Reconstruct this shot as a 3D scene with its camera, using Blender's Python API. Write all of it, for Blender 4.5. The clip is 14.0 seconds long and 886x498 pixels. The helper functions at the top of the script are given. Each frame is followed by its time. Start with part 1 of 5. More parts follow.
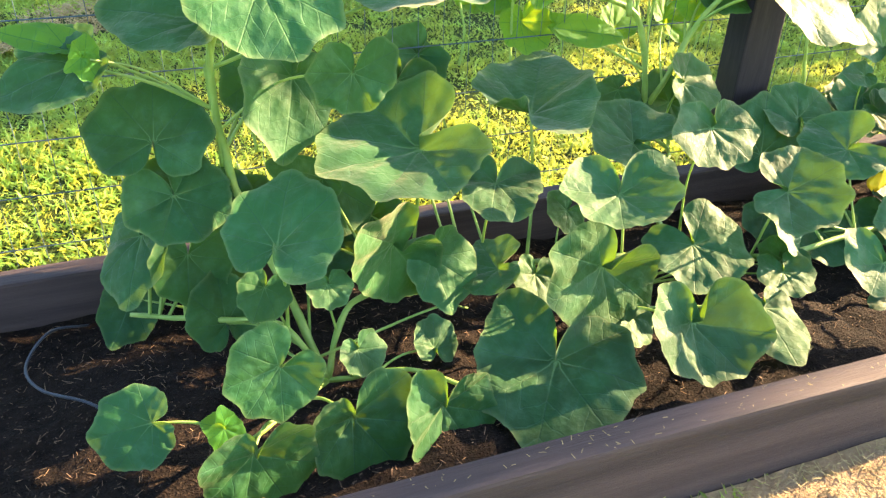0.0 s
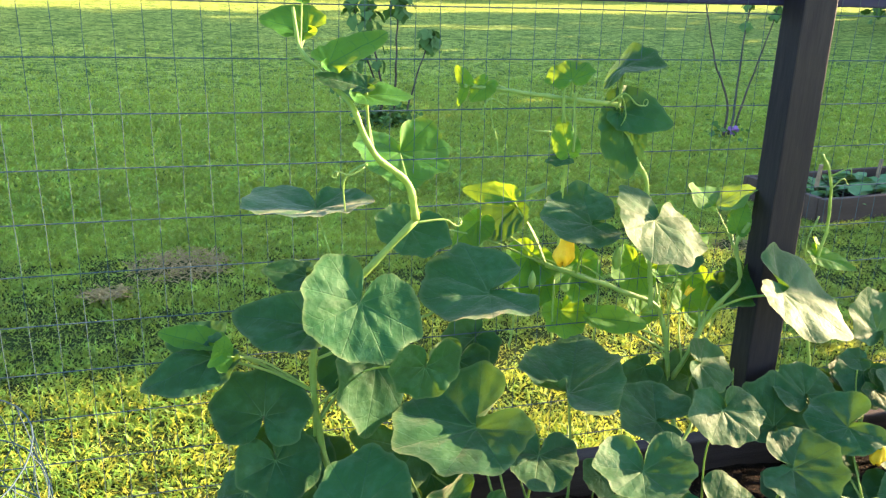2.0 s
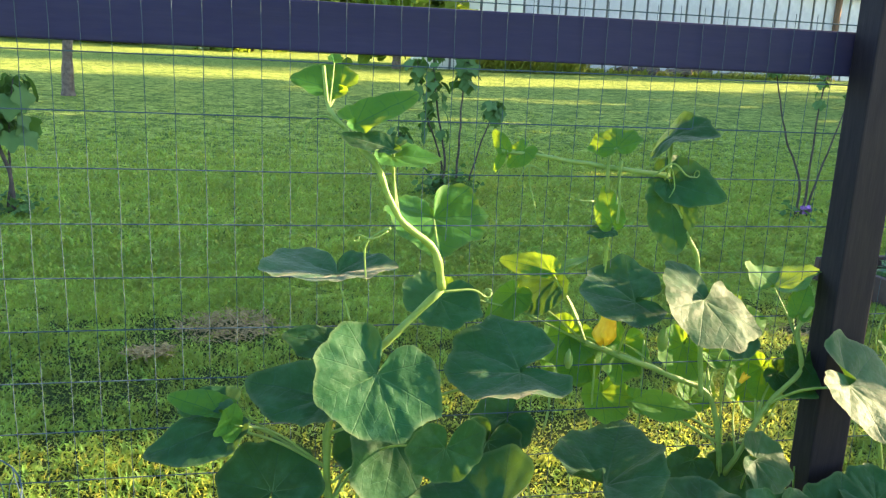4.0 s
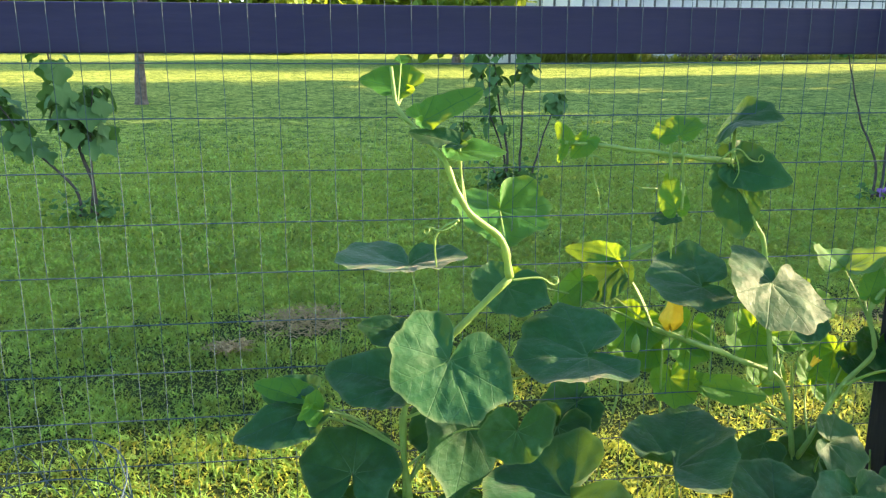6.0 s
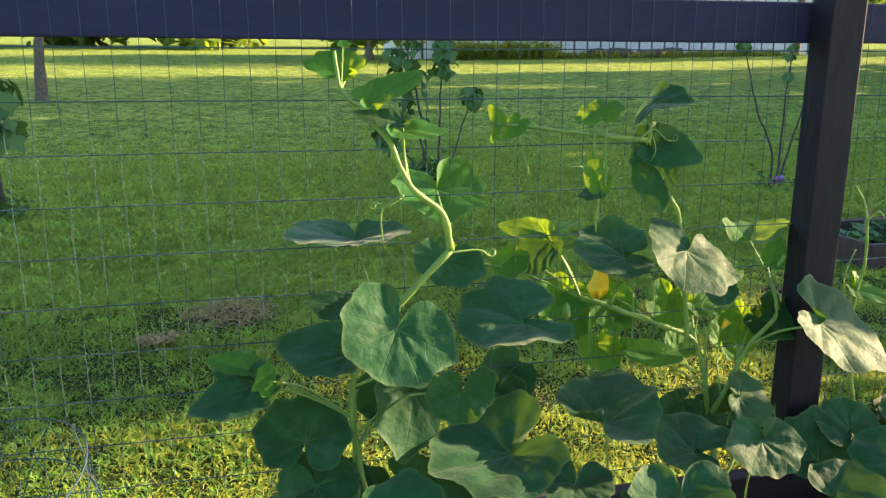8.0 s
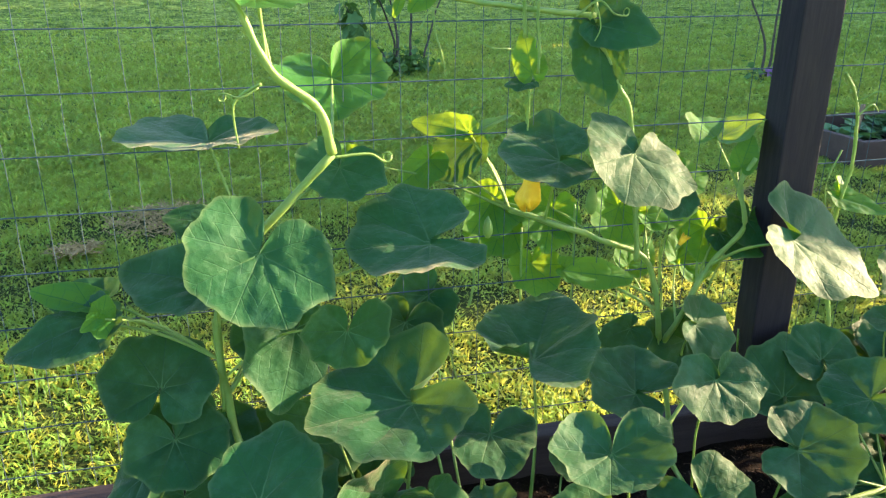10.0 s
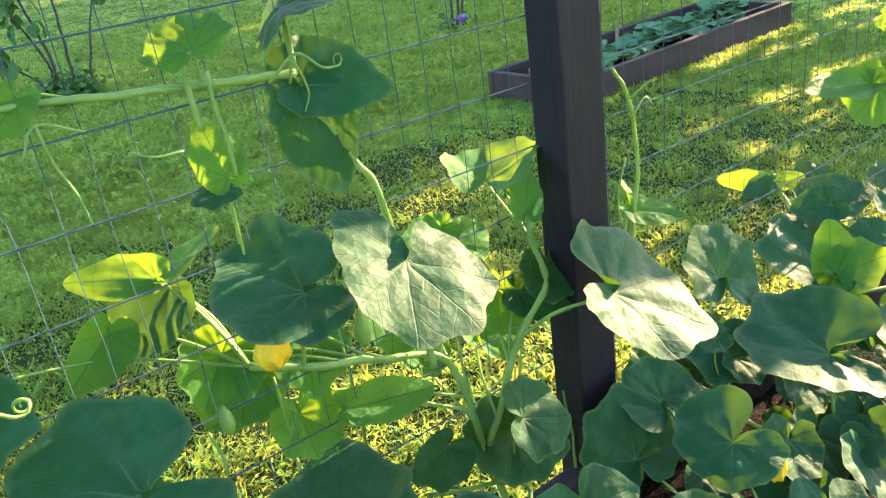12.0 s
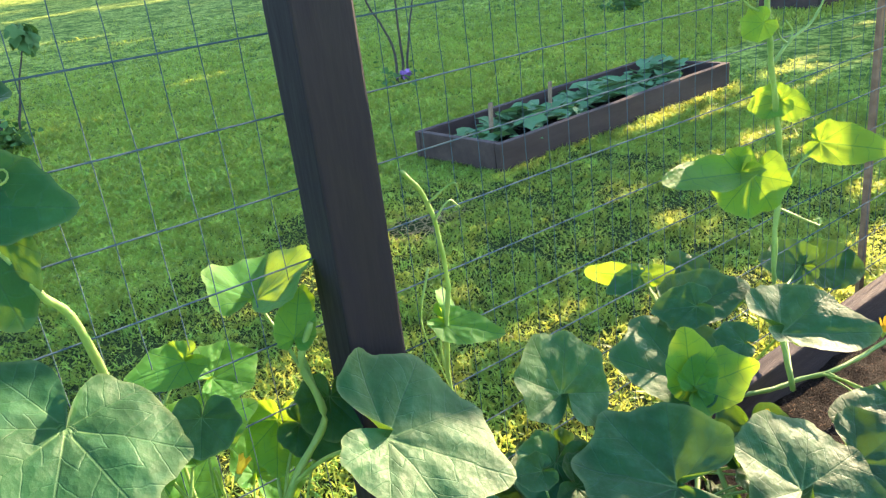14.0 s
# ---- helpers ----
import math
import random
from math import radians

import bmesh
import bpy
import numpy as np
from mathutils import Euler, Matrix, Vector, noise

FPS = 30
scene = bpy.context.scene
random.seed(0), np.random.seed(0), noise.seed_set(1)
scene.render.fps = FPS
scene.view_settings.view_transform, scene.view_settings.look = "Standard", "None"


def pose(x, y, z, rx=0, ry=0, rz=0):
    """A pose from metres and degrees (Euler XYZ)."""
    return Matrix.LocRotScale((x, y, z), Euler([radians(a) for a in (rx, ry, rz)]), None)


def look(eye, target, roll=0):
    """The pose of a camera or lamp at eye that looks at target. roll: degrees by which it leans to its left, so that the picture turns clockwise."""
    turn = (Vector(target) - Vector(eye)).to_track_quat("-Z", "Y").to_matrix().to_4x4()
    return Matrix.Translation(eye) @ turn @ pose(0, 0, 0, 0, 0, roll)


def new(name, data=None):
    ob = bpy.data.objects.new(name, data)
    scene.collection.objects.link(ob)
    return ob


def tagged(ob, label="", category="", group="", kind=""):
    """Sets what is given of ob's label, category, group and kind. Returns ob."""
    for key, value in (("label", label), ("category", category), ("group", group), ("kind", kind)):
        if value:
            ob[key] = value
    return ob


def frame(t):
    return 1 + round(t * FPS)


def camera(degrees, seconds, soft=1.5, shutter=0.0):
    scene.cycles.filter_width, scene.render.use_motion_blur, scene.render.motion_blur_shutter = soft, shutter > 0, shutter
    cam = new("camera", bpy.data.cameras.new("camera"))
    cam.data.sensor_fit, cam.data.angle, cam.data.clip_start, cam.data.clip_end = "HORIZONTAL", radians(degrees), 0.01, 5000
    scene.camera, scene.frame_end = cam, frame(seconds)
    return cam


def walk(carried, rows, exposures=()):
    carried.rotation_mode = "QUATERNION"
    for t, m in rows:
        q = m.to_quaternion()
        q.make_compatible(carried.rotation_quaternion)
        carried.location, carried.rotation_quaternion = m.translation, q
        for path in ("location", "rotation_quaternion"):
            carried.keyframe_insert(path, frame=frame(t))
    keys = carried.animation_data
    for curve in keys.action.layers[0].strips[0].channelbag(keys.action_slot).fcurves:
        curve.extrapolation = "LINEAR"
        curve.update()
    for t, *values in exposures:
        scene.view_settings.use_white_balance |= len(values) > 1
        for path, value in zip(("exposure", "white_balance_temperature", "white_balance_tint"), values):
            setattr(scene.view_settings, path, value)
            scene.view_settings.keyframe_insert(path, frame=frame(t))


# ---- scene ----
cam = camera(58.2, 14.0, soft=1.3)
PATH = [
    (0, (-0.016, -0.062, 0.943), (0.586, 1.512, -0.135), 1.7),
    (0.5, (-0.058, -0.166, 1.024), (0.571, 1.437, 0.005), 2.2),
    (1, (-0.096, -0.268, 1.13), (0.477, 1.372, 0.138), 1.9),
    (1.5, (-0.11, -0.287, 1.163), (0.444, 1.462, 0.365), 1.9),
    (2, (-0.111, -0.254, 1.189), (0.444, 1.567, 0.578), 1.6),
    (2.5, (-0.097, -0.231, 1.195), (0.455, 1.598, 0.605), 1.3),
    (3, (-0.061, -0.205, 1.181), (0.486, 1.645, 0.652), 0.2),
    (3.2, (-0.03, -0.178, 1.182), (0.514, 1.692, 0.726), 2.0),
    (5.3, (-0.023, -0.219, 1.138), (0.222, 1.71, 0.672), -0.5),
    (5.5, (-0.025, -0.22, 1.14), (0.219, 1.708, 0.67), -0.4),
    (6, (-0.04, -0.243, 1.172), (0.203, 1.687, 0.709), 0.0),
    (6.5, (-0.087, -0.291, 1.165), (0.198, 1.635, 0.703), -0.4),
    (7, (-0.104, -0.306, 1.161), (0.272, 1.605, 0.708), -0.2),
    (7.5, (-0.112, -0.318, 1.16), (0.315, 1.587, 0.725), 0.0),
    (8, (-0.106, -0.325, 1.151), (0.344, 1.566, 0.68), 0.2),
    (8.2, (-0.102, -0.325, 1.142), (0.42, 1.535, 0.624), 0.7),
    (10.3, (0.19, -0.06, 1.089), (0.607, 1.748, 0.343), -0.7),
    (10.5, (0.227, -0.083, 1.09), (0.626, 1.719, 0.319), -2.1),
    (11, (0.26, 0.049, 1.057), (1.047, 1.698, 0.244), -5.3),
    (11.5, (0.286, 0.311, 1.122), (1.197, 1.889, 0.296), -7.4),
    (12, (0.332, 0.391, 1.161), (1.334, 1.907, 0.324), -8.1),
    (12.5, (0.516, 0.41, 1.171), (1.579, 1.926, 0.414), -7.6),
    (13, (0.691, 0.375, 1.166), (1.771, 1.902, 0.459), -7.1),
    (13.5, (0.704, 0.369, 1.155), (1.799, 1.878, 0.43), -7.3),
    (14, (0.693, 0.373, 1.158), (1.771, 1.884, 0.416), -7.1),
]
walk(cam, [(t, look(eye, target, roll)) for t, eye, target, roll in PATH],
     [(0.0, 3.94, 6600, 10), (1.0, 3.92, 6500, 10), (1.5, 3.68, 6320, 10), (2.0, 3.36, 6180, 10), (3.0, 3.14, 6100, 10), (5.5, 2.98, 5950, 10), (6.5, 3.06, 5950, 10),
      (7.5, 2.66, 6050, 10), (8.0, 2.56, 6050, 10), (10.5, 3.28, 5850, 10), (11.5, 3.40, 5850, 10), (12.0, 3.40, 5900, 10), (12.5, 3.47, 5800, 10), (14.0, 3.40, 5750, 10)])

# ---- light ----
SUN = Vector((0.93, 0.085, 0.325)).normalized()
world = bpy.data.worlds.new("world")
scene.world = world
world.use_nodes = True
wn = world.node_tree.nodes
sky = wn.new("ShaderNodeTexSky")
sky.sky_type, sky.sun_disc = "NISHITA", False
sky.sun_elevation, sky.sun_rotation = math.asin(SUN.z), math.atan2(SUN.x, SUN.y)
world.node_tree.links.new(sky.outputs[0], wn["Background"].inputs[0])
wn["Background"].inputs[1].default_value = 0.075
sun_data = bpy.data.lights.new("sun", "SUN")
sun_data.energy, sun_data.angle, sun_data.color = 4.1, radians(0.6), (1.0, 0.69, 0.38)
sun = new("sun", sun_data)
sun.rotation_mode = "QUATERNION"
sun.rotation_quaternion = SUN.to_track_quat("Z", "Y")


# ---- materials ----
class Nodes:
    """A short way to write node trees."""

    def __init__(self, name):
        self.mat = bpy.data.materials.new(name)
        self.mat.use_nodes = True
        self.tree = self.mat.node_tree
        self.bsdf = self.tree.nodes["Principled BSDF"]
        self.out = self.tree.nodes["Material Output"]

    def put(self, target, value):
        if isinstance(value, bpy.types.NodeSocket):
            self.tree.links.new(value, target)
        elif isinstance(value, (tuple, list)) and target.type == "RGBA":
            target.default_value = (*value[:3], 1)
        else:
            target.default_value = value

    def add(self, kind, out=0, **sockets):
        n = self.tree.nodes.new(kind)
        for key, value in sockets.items():
            self.put(n.inputs[key.replace("_", " ")], value)
        return n.outputs[out]

    def math(self, op, a, b=0.0, c=0.0):
        n = self.tree.nodes.new("ShaderNodeMath")
        n.operation = op
        for i, v in enumerate((a, b, c)):
            self.put(n.inputs[i], v)
        return n.outputs[0]

    def mix(self, fac, a, b, blend="MIX"):
        n = self.tree.nodes.new("ShaderNodeMix")
        n.data_type, n.blend_type = "RGBA", blend
        self.put(n.inputs[0], fac)
        self.put(n.inputs[6], a)
        self.put(n.inputs[7], b)
        return n.outputs[2]

    def ramp(self, fac, *stops):
        n = self.tree.nodes.new("ShaderNodeValToRGB")
        self.put(n.inputs[0], fac)
        e = n.color_ramp.elements
        while len(e) < len(stops):
            e.new(0.5)
        for el, (p, c) in zip(e, stops):
            el.position = p
            el.color = (c, c, c, 1) if isinstance(c, (int, float)) else (*c, 1)
        return n.outputs[0]

    def coord(self, which="Object"):
        return self.tree.nodes.new("ShaderNodeTexCoord").outputs[which]

    def scaled(self, vec, *s):
        n = self.tree.nodes.new("ShaderNodeMapping")
        self.put(n.inputs[0], vec)
        n.inputs["Scale"].default_value = s
        return n.outputs[0]

    def noise(self, scale, vec=None, detail=4.0, rough=0.6):
        return self.add("ShaderNodeTexNoise", Vector=vec or self.coord(), Scale=scale, Detail=detail, Roughness=rough)

    def bump(self, height, strength=0.3, distance=0.01):
        return self.add("ShaderNodeBump", Height=height, Strength=strength, Distance=distance)

    def set(self, **kw):
        for key, value in kw.items():
            self.put(self.bsdf.inputs[key.replace("_", " ")], value)
        return self

    def translucent(self, colour, amount, normal=None):
        t = self.tree.nodes.new("ShaderNodeBsdfTranslucent")
        self.put(t.inputs[0], colour)
        m = self.tree.nodes.new("ShaderNodeMixShader")
        self.put(m.inputs[0], amount)
        self.tree.links.new(self.bsdf.outputs[0], m.inputs[1])
        self.tree.links.new(t.outputs[0], m.inputs[2])
        self.tree.links.new(m.outputs[0], self.out.inputs[0])
        return self


def leaf_material(name, dark, light, glow, amount, mottle=0.12, coarse=1.0, fuzz=0.17):
    n = Nodes(name)
    uv = n.add("ShaderNodeSeparateXYZ", Vector=n.coord("UV"))
    uv_node = n.tree.nodes[-1]
    ang, rad = uv_node.outputs[0], uv_node.outputs[1]
    rnd = n.tree.nodes.new("ShaderNodeObjectInfo").outputs["Random"]
    # seven main veins fan out from the stalk, side veins stand in a herringbone between them
    turn = n.math("ABSOLUTE", n.math("SUBTRACT", ang, 0.5))
    off = turn
    for vein in (0.111, 0.228, 0.355):
        off = n.math("MINIMUM", off, n.math("ABSOLUTE", n.math("SUBTRACT", turn, vein)))
    wander = n.math("MULTIPLY", n.math("SUBTRACT", n.noise(9.0), 0.5), 0.035)
    dist = n.math("ABSOLUTE", n.math("ADD", n.math("MULTIPLY", off, n.math("MULTIPLY", rad, 6.28)), n.math("MULTIPLY", wander, rad)))
    main = n.ramp(dist, (0.003, 1.0), (0.013, 0.0))
    side_at = n.math("SUBTRACT", n.math("MULTIPLY", rad, 5.0), n.math("MULTIPLY", dist, 5.5))
    side_at = n.math("ADD", side_at, n.math("MULTIPLY", n.noise(22.0), 0.5))
    side = n.math("ABSOLUTE", n.math("SUBTRACT", n.math("FRACT", side_at), 0.5))
    side = n.ramp(side, (0.0, 1.0), (0.06, 0.0))
    net = n.add("ShaderNodeTexVoronoi", Vector=n.coord("Object"), Scale=95.0 * coarse)
    big = n.noise(14.0 * coarse)
    fine = n.noise(260.0 * coarse, detail=3.0)
    patch = n.noise(30.0, detail=5.0)
    col = n.mix(n.ramp(big, (0.35, 0.0), (0.68, 0.55)), dark, light)
    col = n.mix(n.math("MULTIPLY", rnd, 0.5), col, light)
    col = n.mix(n.math("MULTIPLY", n.ramp(patch, (0.5, 0.0), (0.72, 1.0)), mottle), col, (0.13, 0.24, 0.15))
    col = n.mix(n.math("MULTIPLY", side, 0.10), col, (0.10, 0.22, 0.09))
    col = n.mix(n.math("MULTIPLY", main, n.ramp(rad, (0.08, 0.36), (0.45, 0.06))), col, (0.19, 0.31, 0.10))
    edge = n.ramp(rad, (0.93, 0.0), (1.0, 1.0))
    col = n.mix(n.math("MULTIPLY", edge, 0.14), col, (0.33, 0.36, 0.14))
    relief = n.math("ADD", n.math("MULTIPLY", main, -0.35), n.math("MULTIPLY", side, -0.25))
    relief = n.math("ADD", relief, n.math("MULTIPLY", net, 0.6))
    relief = n.math("ADD", relief, n.math("MULTIPLY", fine, 0.35))
    n.set(Base_Color=col, Roughness=n.ramp(fine, (0.3, 0.54), (0.7, 0.70)), Specular_IOR_Level=0.22, Normal=n.bump(relief, 0.45, 0.003))
    n.put(n.bsdf.inputs["Sheen Weight"], fuzz)
    n.put(n.bsdf.inputs["Sheen Tint"], (1.0, 0.86, 0.66))
    n.put(n.bsdf.inputs["Sheen Roughness"], 0.4)
    gl = n.mix(n.math("MULTIPLY", main, 0.8), glow, (0.10, 0.20, 0.02))
    gl = n.mix(n.math("MULTIPLY", side, 0.5), gl, (0.12, 0.22, 0.02))
    n.translucent(gl, amount)
    return n.mat


LEAF = leaf_material("pumpkin_leaf", (0.0026, 0.031, 0.0070), (0.011, 0.083, 0.022), (0.30, 0.54, 0.010), 0.10, 0.13)
YOUNG = leaf_material("young_pumpkin_leaf", (0.020, 0.11, 0.016), (0.042, 0.17, 0.026), (0.41, 0.60, 0.010), 0.38, 0.06, 1.0, 0.02)


def stem_material():
    n = Nodes("vine_stem")
    big = n.noise(30.0)
    fine = n.noise(400.0)
    col = n.mix(n.ramp(big, (0.3, 0.0), (0.7, 1.0)), (0.13, 0.25, 0.045), (0.27, 0.38, 0.09))
    n.set(Base_Color=col, Roughness=0.5, Normal=n.bump(fine, 0.4, 0.002))
    n.translucent((0.45, 0.6, 0.08), 0.22)
    return n.mat


STEM = stem_material()


def plain(name, colour, colour2, rough=0.6, scale=20.0, bump=0.3, metal=0.0, distance=0.004, stretch=(1, 1, 1), spec=0.3):
    n = Nodes(name)
    vec = n.scaled(n.coord(), *stretch)
    big = n.noise(scale, vec)
    fine = n.noise(scale * 14, vec)
    col = n.mix(n.ramp(big, (0.3, 0.0), (0.7, 1.0)), colour, colour2)
    col = n.mix(n.ramp(fine, (0.45, 0.0), (0.8, 0.35)), col, colour2)
    n.set(Base_Color=col, Specular_IOR_Level=spec, Roughness=n.ramp(fine, (0.3, max(rough - 0.1, 0.05)), (0.7, min(rough + 0.1, 1.0))), Metallic=metal,
          Normal=n.bump(n.math("ADD", big, n.math("MULTIPLY", fine, 0.5)), bump, distance))
    return n.mat


PAINT = plain("dark_painted_timber", (0.0058, 0.0040, 0.0082), (0.0115, 0.0080, 0.0150), 0.68, 7.0, 0.35, stretch=(1, 1, 0.12))
RAILPAINT = plain("dark_painted_rail", (0.013, 0.012, 0.046), (0.021, 0.020, 0.070), 0.68, 7.0, 0.35, stretch=(0.12, 1, 1))
BOARD = plain("weathered_brown_board", (0.018, 0.0122, 0.0130), (0.066, 0.0455, 0.0440), 0.8, 26.0, 0.8, stretch=(0.05, 1, 1))
FARBOARD = plain("far_bed_board", (0.034, 0.022, 0.019), (0.075, 0.051, 0.043), 0.8, 8.0, 0.4, stretch=(0.2, 1, 1))
WIRE = plain("galvanised_wire", (0.050, 0.078, 0.095), (0.075, 0.105, 0.122), 0.9, 60.0, 0.2, spec=0.02)
RUST = plain("rusty_steel", (0.13, 0.075, 0.045), (0.22, 0.14, 0.09), 0.75, 40.0, 0.4)
PETAL = plain("flower_petal", (0.80, 0.44, 0.010), (0.88, 0.58, 0.025), 0.5, 60.0, 0.3)
EARTH = plain("dry_earth", (0.15, 0.095, 0.05), (0.30, 0.21, 0.115), 0.95, 14.0, 0.8, 0.0, 0.02)
HOSE = plain("grey_drip_hose", (0.018, 0.022, 0.030), (0.032, 0.038, 0.05), 0.45, 30.0, 0.2)
CANE = plain("dark_cane", (0.035, 0.028, 0.026), (0.09, 0.075, 0.065), 0.85, 20.0, 0.5)
BARK = plain("bark", (0.07, 0.05, 0.04), (0.20, 0.16, 0.13), 0.85, 12.0, 0.7, 0.0, 0.02)
SHRUBLEAF = leaf_material("shrub_leaf", (0.010, 0.062, 0.014), (0.032, 0.115, 0.026), (0.30, 0.48, 0.03), 0.22, 0.05, 1.0, 0.03)
CHIP = plain("mulch_chip", (0.05, 0.030, 0.02), (0.20, 0.13, 0.08), 0.85, 90.0, 0.3)
STRAW = plain("dry_straw", (0.16, 0.12, 0.05), (0.38, 0.29, 0.13), 0.8, 60.0, 0.3)
FARLEAF = leaf_material("far_tree_leaf", (0.10, 0.20, 0.02), (0.20, 0.30, 0.03), (0.80, 0.78, 0.03), 0.55, 0.0, 1.0, 0.0)
SHEDWALL = plain("grey_metal_cladding", (0.45, 0.46, 0.52), (0.80, 0.80, 0.84), 0.45, 0.9, 0.1, 0.1, stretch=(1, 1, 0.5))
WHITEWALL = plain("white_painted_panel", (0.74, 0.74, 0.73), (0.84, 0.84, 0.82), 0.5, 0.8, 0.1)
STAKE = plain("pale_wood_stake", (0.18, 0.12, 0.075), (0.27, 0.20, 0.13), 0.7, 30.0, 0.3)
PURPLE = plain("purple_petal", (0.24, 0.11, 0.38), (0.36, 0.18, 0.50), 0.5, 60.0, 0.2)


def soil_material():
    n = Nodes("dark_soil")
    big, mid, fine = n.noise(6.0), n.noise(55.0, detail=8.0), n.noise(220.0)
    col = n.mix(n.ramp(mid, (0.35, 0.0), (0.7, 1.0)), (0.0055, 0.0040, 0.0036), (0.020, 0.0132, 0.0105))
    col = n.mix(n.ramp(fine, (0.60, 0.0), (0.72, 0.7)), col, (0.10, 0.072, 0.052))
    col = n.mix(n.ramp(big, (0.5, 0.0), (0.75, 0.4)), col, (0.036, 0.026, 0.020))
    n.set(Base_Color=col, Roughness=0.95, Specular_IOR_Level=0.1, Normal=n.bump(n.math("ADD", mid, n.math("MULTIPLY", fine, 0.6)), 1.0, 0.02))
    return n.mat


SOIL = soil_material()


def grass_blade_material(name, a, b, c, glow, amount):
    n = Nodes(name)
    rnd = n.tree.nodes.new("ShaderNodeNewGeometry").outputs["Random Per Island"]
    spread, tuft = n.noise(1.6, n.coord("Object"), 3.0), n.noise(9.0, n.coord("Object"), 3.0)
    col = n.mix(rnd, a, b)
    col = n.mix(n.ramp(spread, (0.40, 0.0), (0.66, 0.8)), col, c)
    # two sizes of dark patch paint the shade between clumps into the blades
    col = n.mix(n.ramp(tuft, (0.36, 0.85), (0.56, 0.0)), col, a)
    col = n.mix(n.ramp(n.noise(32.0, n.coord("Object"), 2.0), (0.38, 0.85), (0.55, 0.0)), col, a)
    n.set(Base_Color=col, Roughness=0.5, Specular_IOR_Level=0.22)
    n.translucent(n.mix(rnd, glow, (0.64, 0.63, 0.12)), amount)
    return n.mat


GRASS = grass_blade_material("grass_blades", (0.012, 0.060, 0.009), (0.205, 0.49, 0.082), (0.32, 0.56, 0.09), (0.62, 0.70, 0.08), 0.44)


def lawn_material():
    n = Nodes("lawn")
    big, mid, fine = n.noise(0.35), n.noise(3.0, detail=6.0), n.noise(40.0, detail=6.0)
    # dark flecks put the shade between blades into the lawn colour
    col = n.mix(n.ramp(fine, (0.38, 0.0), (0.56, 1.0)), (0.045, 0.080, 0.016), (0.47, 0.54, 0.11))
    col = n.mix(n.ramp(mid, (0.4, 0.0), (0.75, 0.5)), col, (0.38, 0.46, 0.09))
    col = n.mix(n.ramp(big, (0.4, 0.0), (0.8, 0.4)), col, (0.34, 0.42, 0.085))
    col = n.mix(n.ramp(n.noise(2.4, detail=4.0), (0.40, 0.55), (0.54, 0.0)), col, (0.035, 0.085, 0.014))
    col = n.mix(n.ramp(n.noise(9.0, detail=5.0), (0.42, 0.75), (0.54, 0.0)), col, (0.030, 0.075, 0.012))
    n.set(Base_Color=col, Roughness=0.9, Specular_IOR_Level=0.03, Normal=n.bump(n.math("ADD", mid, fine), 0.35, 0.03))
    return n.mat


LAWN = lawn_material()
# dark colour stands in for the shade in the gaps between blades
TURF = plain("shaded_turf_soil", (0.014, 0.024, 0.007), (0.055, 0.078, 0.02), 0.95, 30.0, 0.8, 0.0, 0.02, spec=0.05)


# ---- mesh helpers ----
def part(name, bm, material, parent=None, label=""):
    me = bpy.data.meshes.new(name)
    if isinstance(bm, tuple):
        me.from_pydata(*bm)
    else:
        bm.to_mesh(me)
        bm.free()
    if material:
        me.materials.append(material)
    ob = new(name, me)
    if parent:
        ob.parent = parent
    if label:
        tagged(ob, label)
    return ob


def smooth(ob):
    ob.data.polygons.foreach_set("use_smooth", [True] * len(ob.data.polygons))
    return ob


def empty(name, at=(0, 0, 0)):
    ob = new(name)
    ob.location = at
    ob.empty_display_size = 0.05
    return ob


def box_bm(x0, x1, y0, y1, z0, z1, bevel=0.004, wobble=0.0, cuts=0):
    bm = bmesh.new()
    bmesh.ops.create_cube(bm, size=1)
    for v in bm.verts:
        v.co = Vector(((x0 + x1) / 2 + v.co.x * (x1 - x0), (y0 + y1) / 2 + v.co.y * (y1 - y0), (z0 + z1) / 2 + v.co.z * (z1 - z0)))
    bmesh.ops.bevel(bm, geom=bm.edges[:], offset=bevel, segments=2, affect="EDGES", profile=0.6)
    if cuts:
        longest = max(range(3), key=lambda i: (x1 - x0, y1 - y0, z1 - z0)[i])
        es = [e for e in bm.edges if abs((e.verts[0].co - e.verts[1].co)[longest]) > 0.5 * (x1 - x0, y1 - y0, z1 - z0)[longest]]
        bmesh.ops.subdivide_edges(bm, edges=es, cuts=cuts)
    if wobble:
        for v in bm.verts:
            v.co += noise.noise_vector(v.co * 3.1) * wobble
    return bm


def tube_data(points, radii, sides=6):
    """A tube along points: verts and faces."""
    pts = [Vector(p) for p in points]
    verts, faces = [], []
    up = Vector((0.13, 0.21, 1)).normalized()
    for i, p in enumerate(pts):
        d = (pts[min(i + 1, len(pts) - 1)] - pts[max(i - 1, 0)]).normalized()
        u = d.cross(up)
        u = (u if u.length > 0.05 else d.cross(Vector((1, 0, 0)))).normalized()
        w = d.cross(u)
        r = radii[i] if isinstance(radii, (list, tuple)) else radii
        for k in range(sides):
            a = 2 * math.pi * k / sides
            verts.append(p + (u * math.cos(a) + w * math.sin(a)) * r)
    for i in range(len(pts) - 1):
        for k in range(sides):
            a, b = i * sides + k, i * sides + (k + 1) % sides
            faces.append((a, b, b + sides, a + sides))
    faces.append(tuple(range(sides))[::-1])
    faces.append(tuple(range((len(pts) - 1) * sides, len(pts) * sides)))
    return verts, [], faces


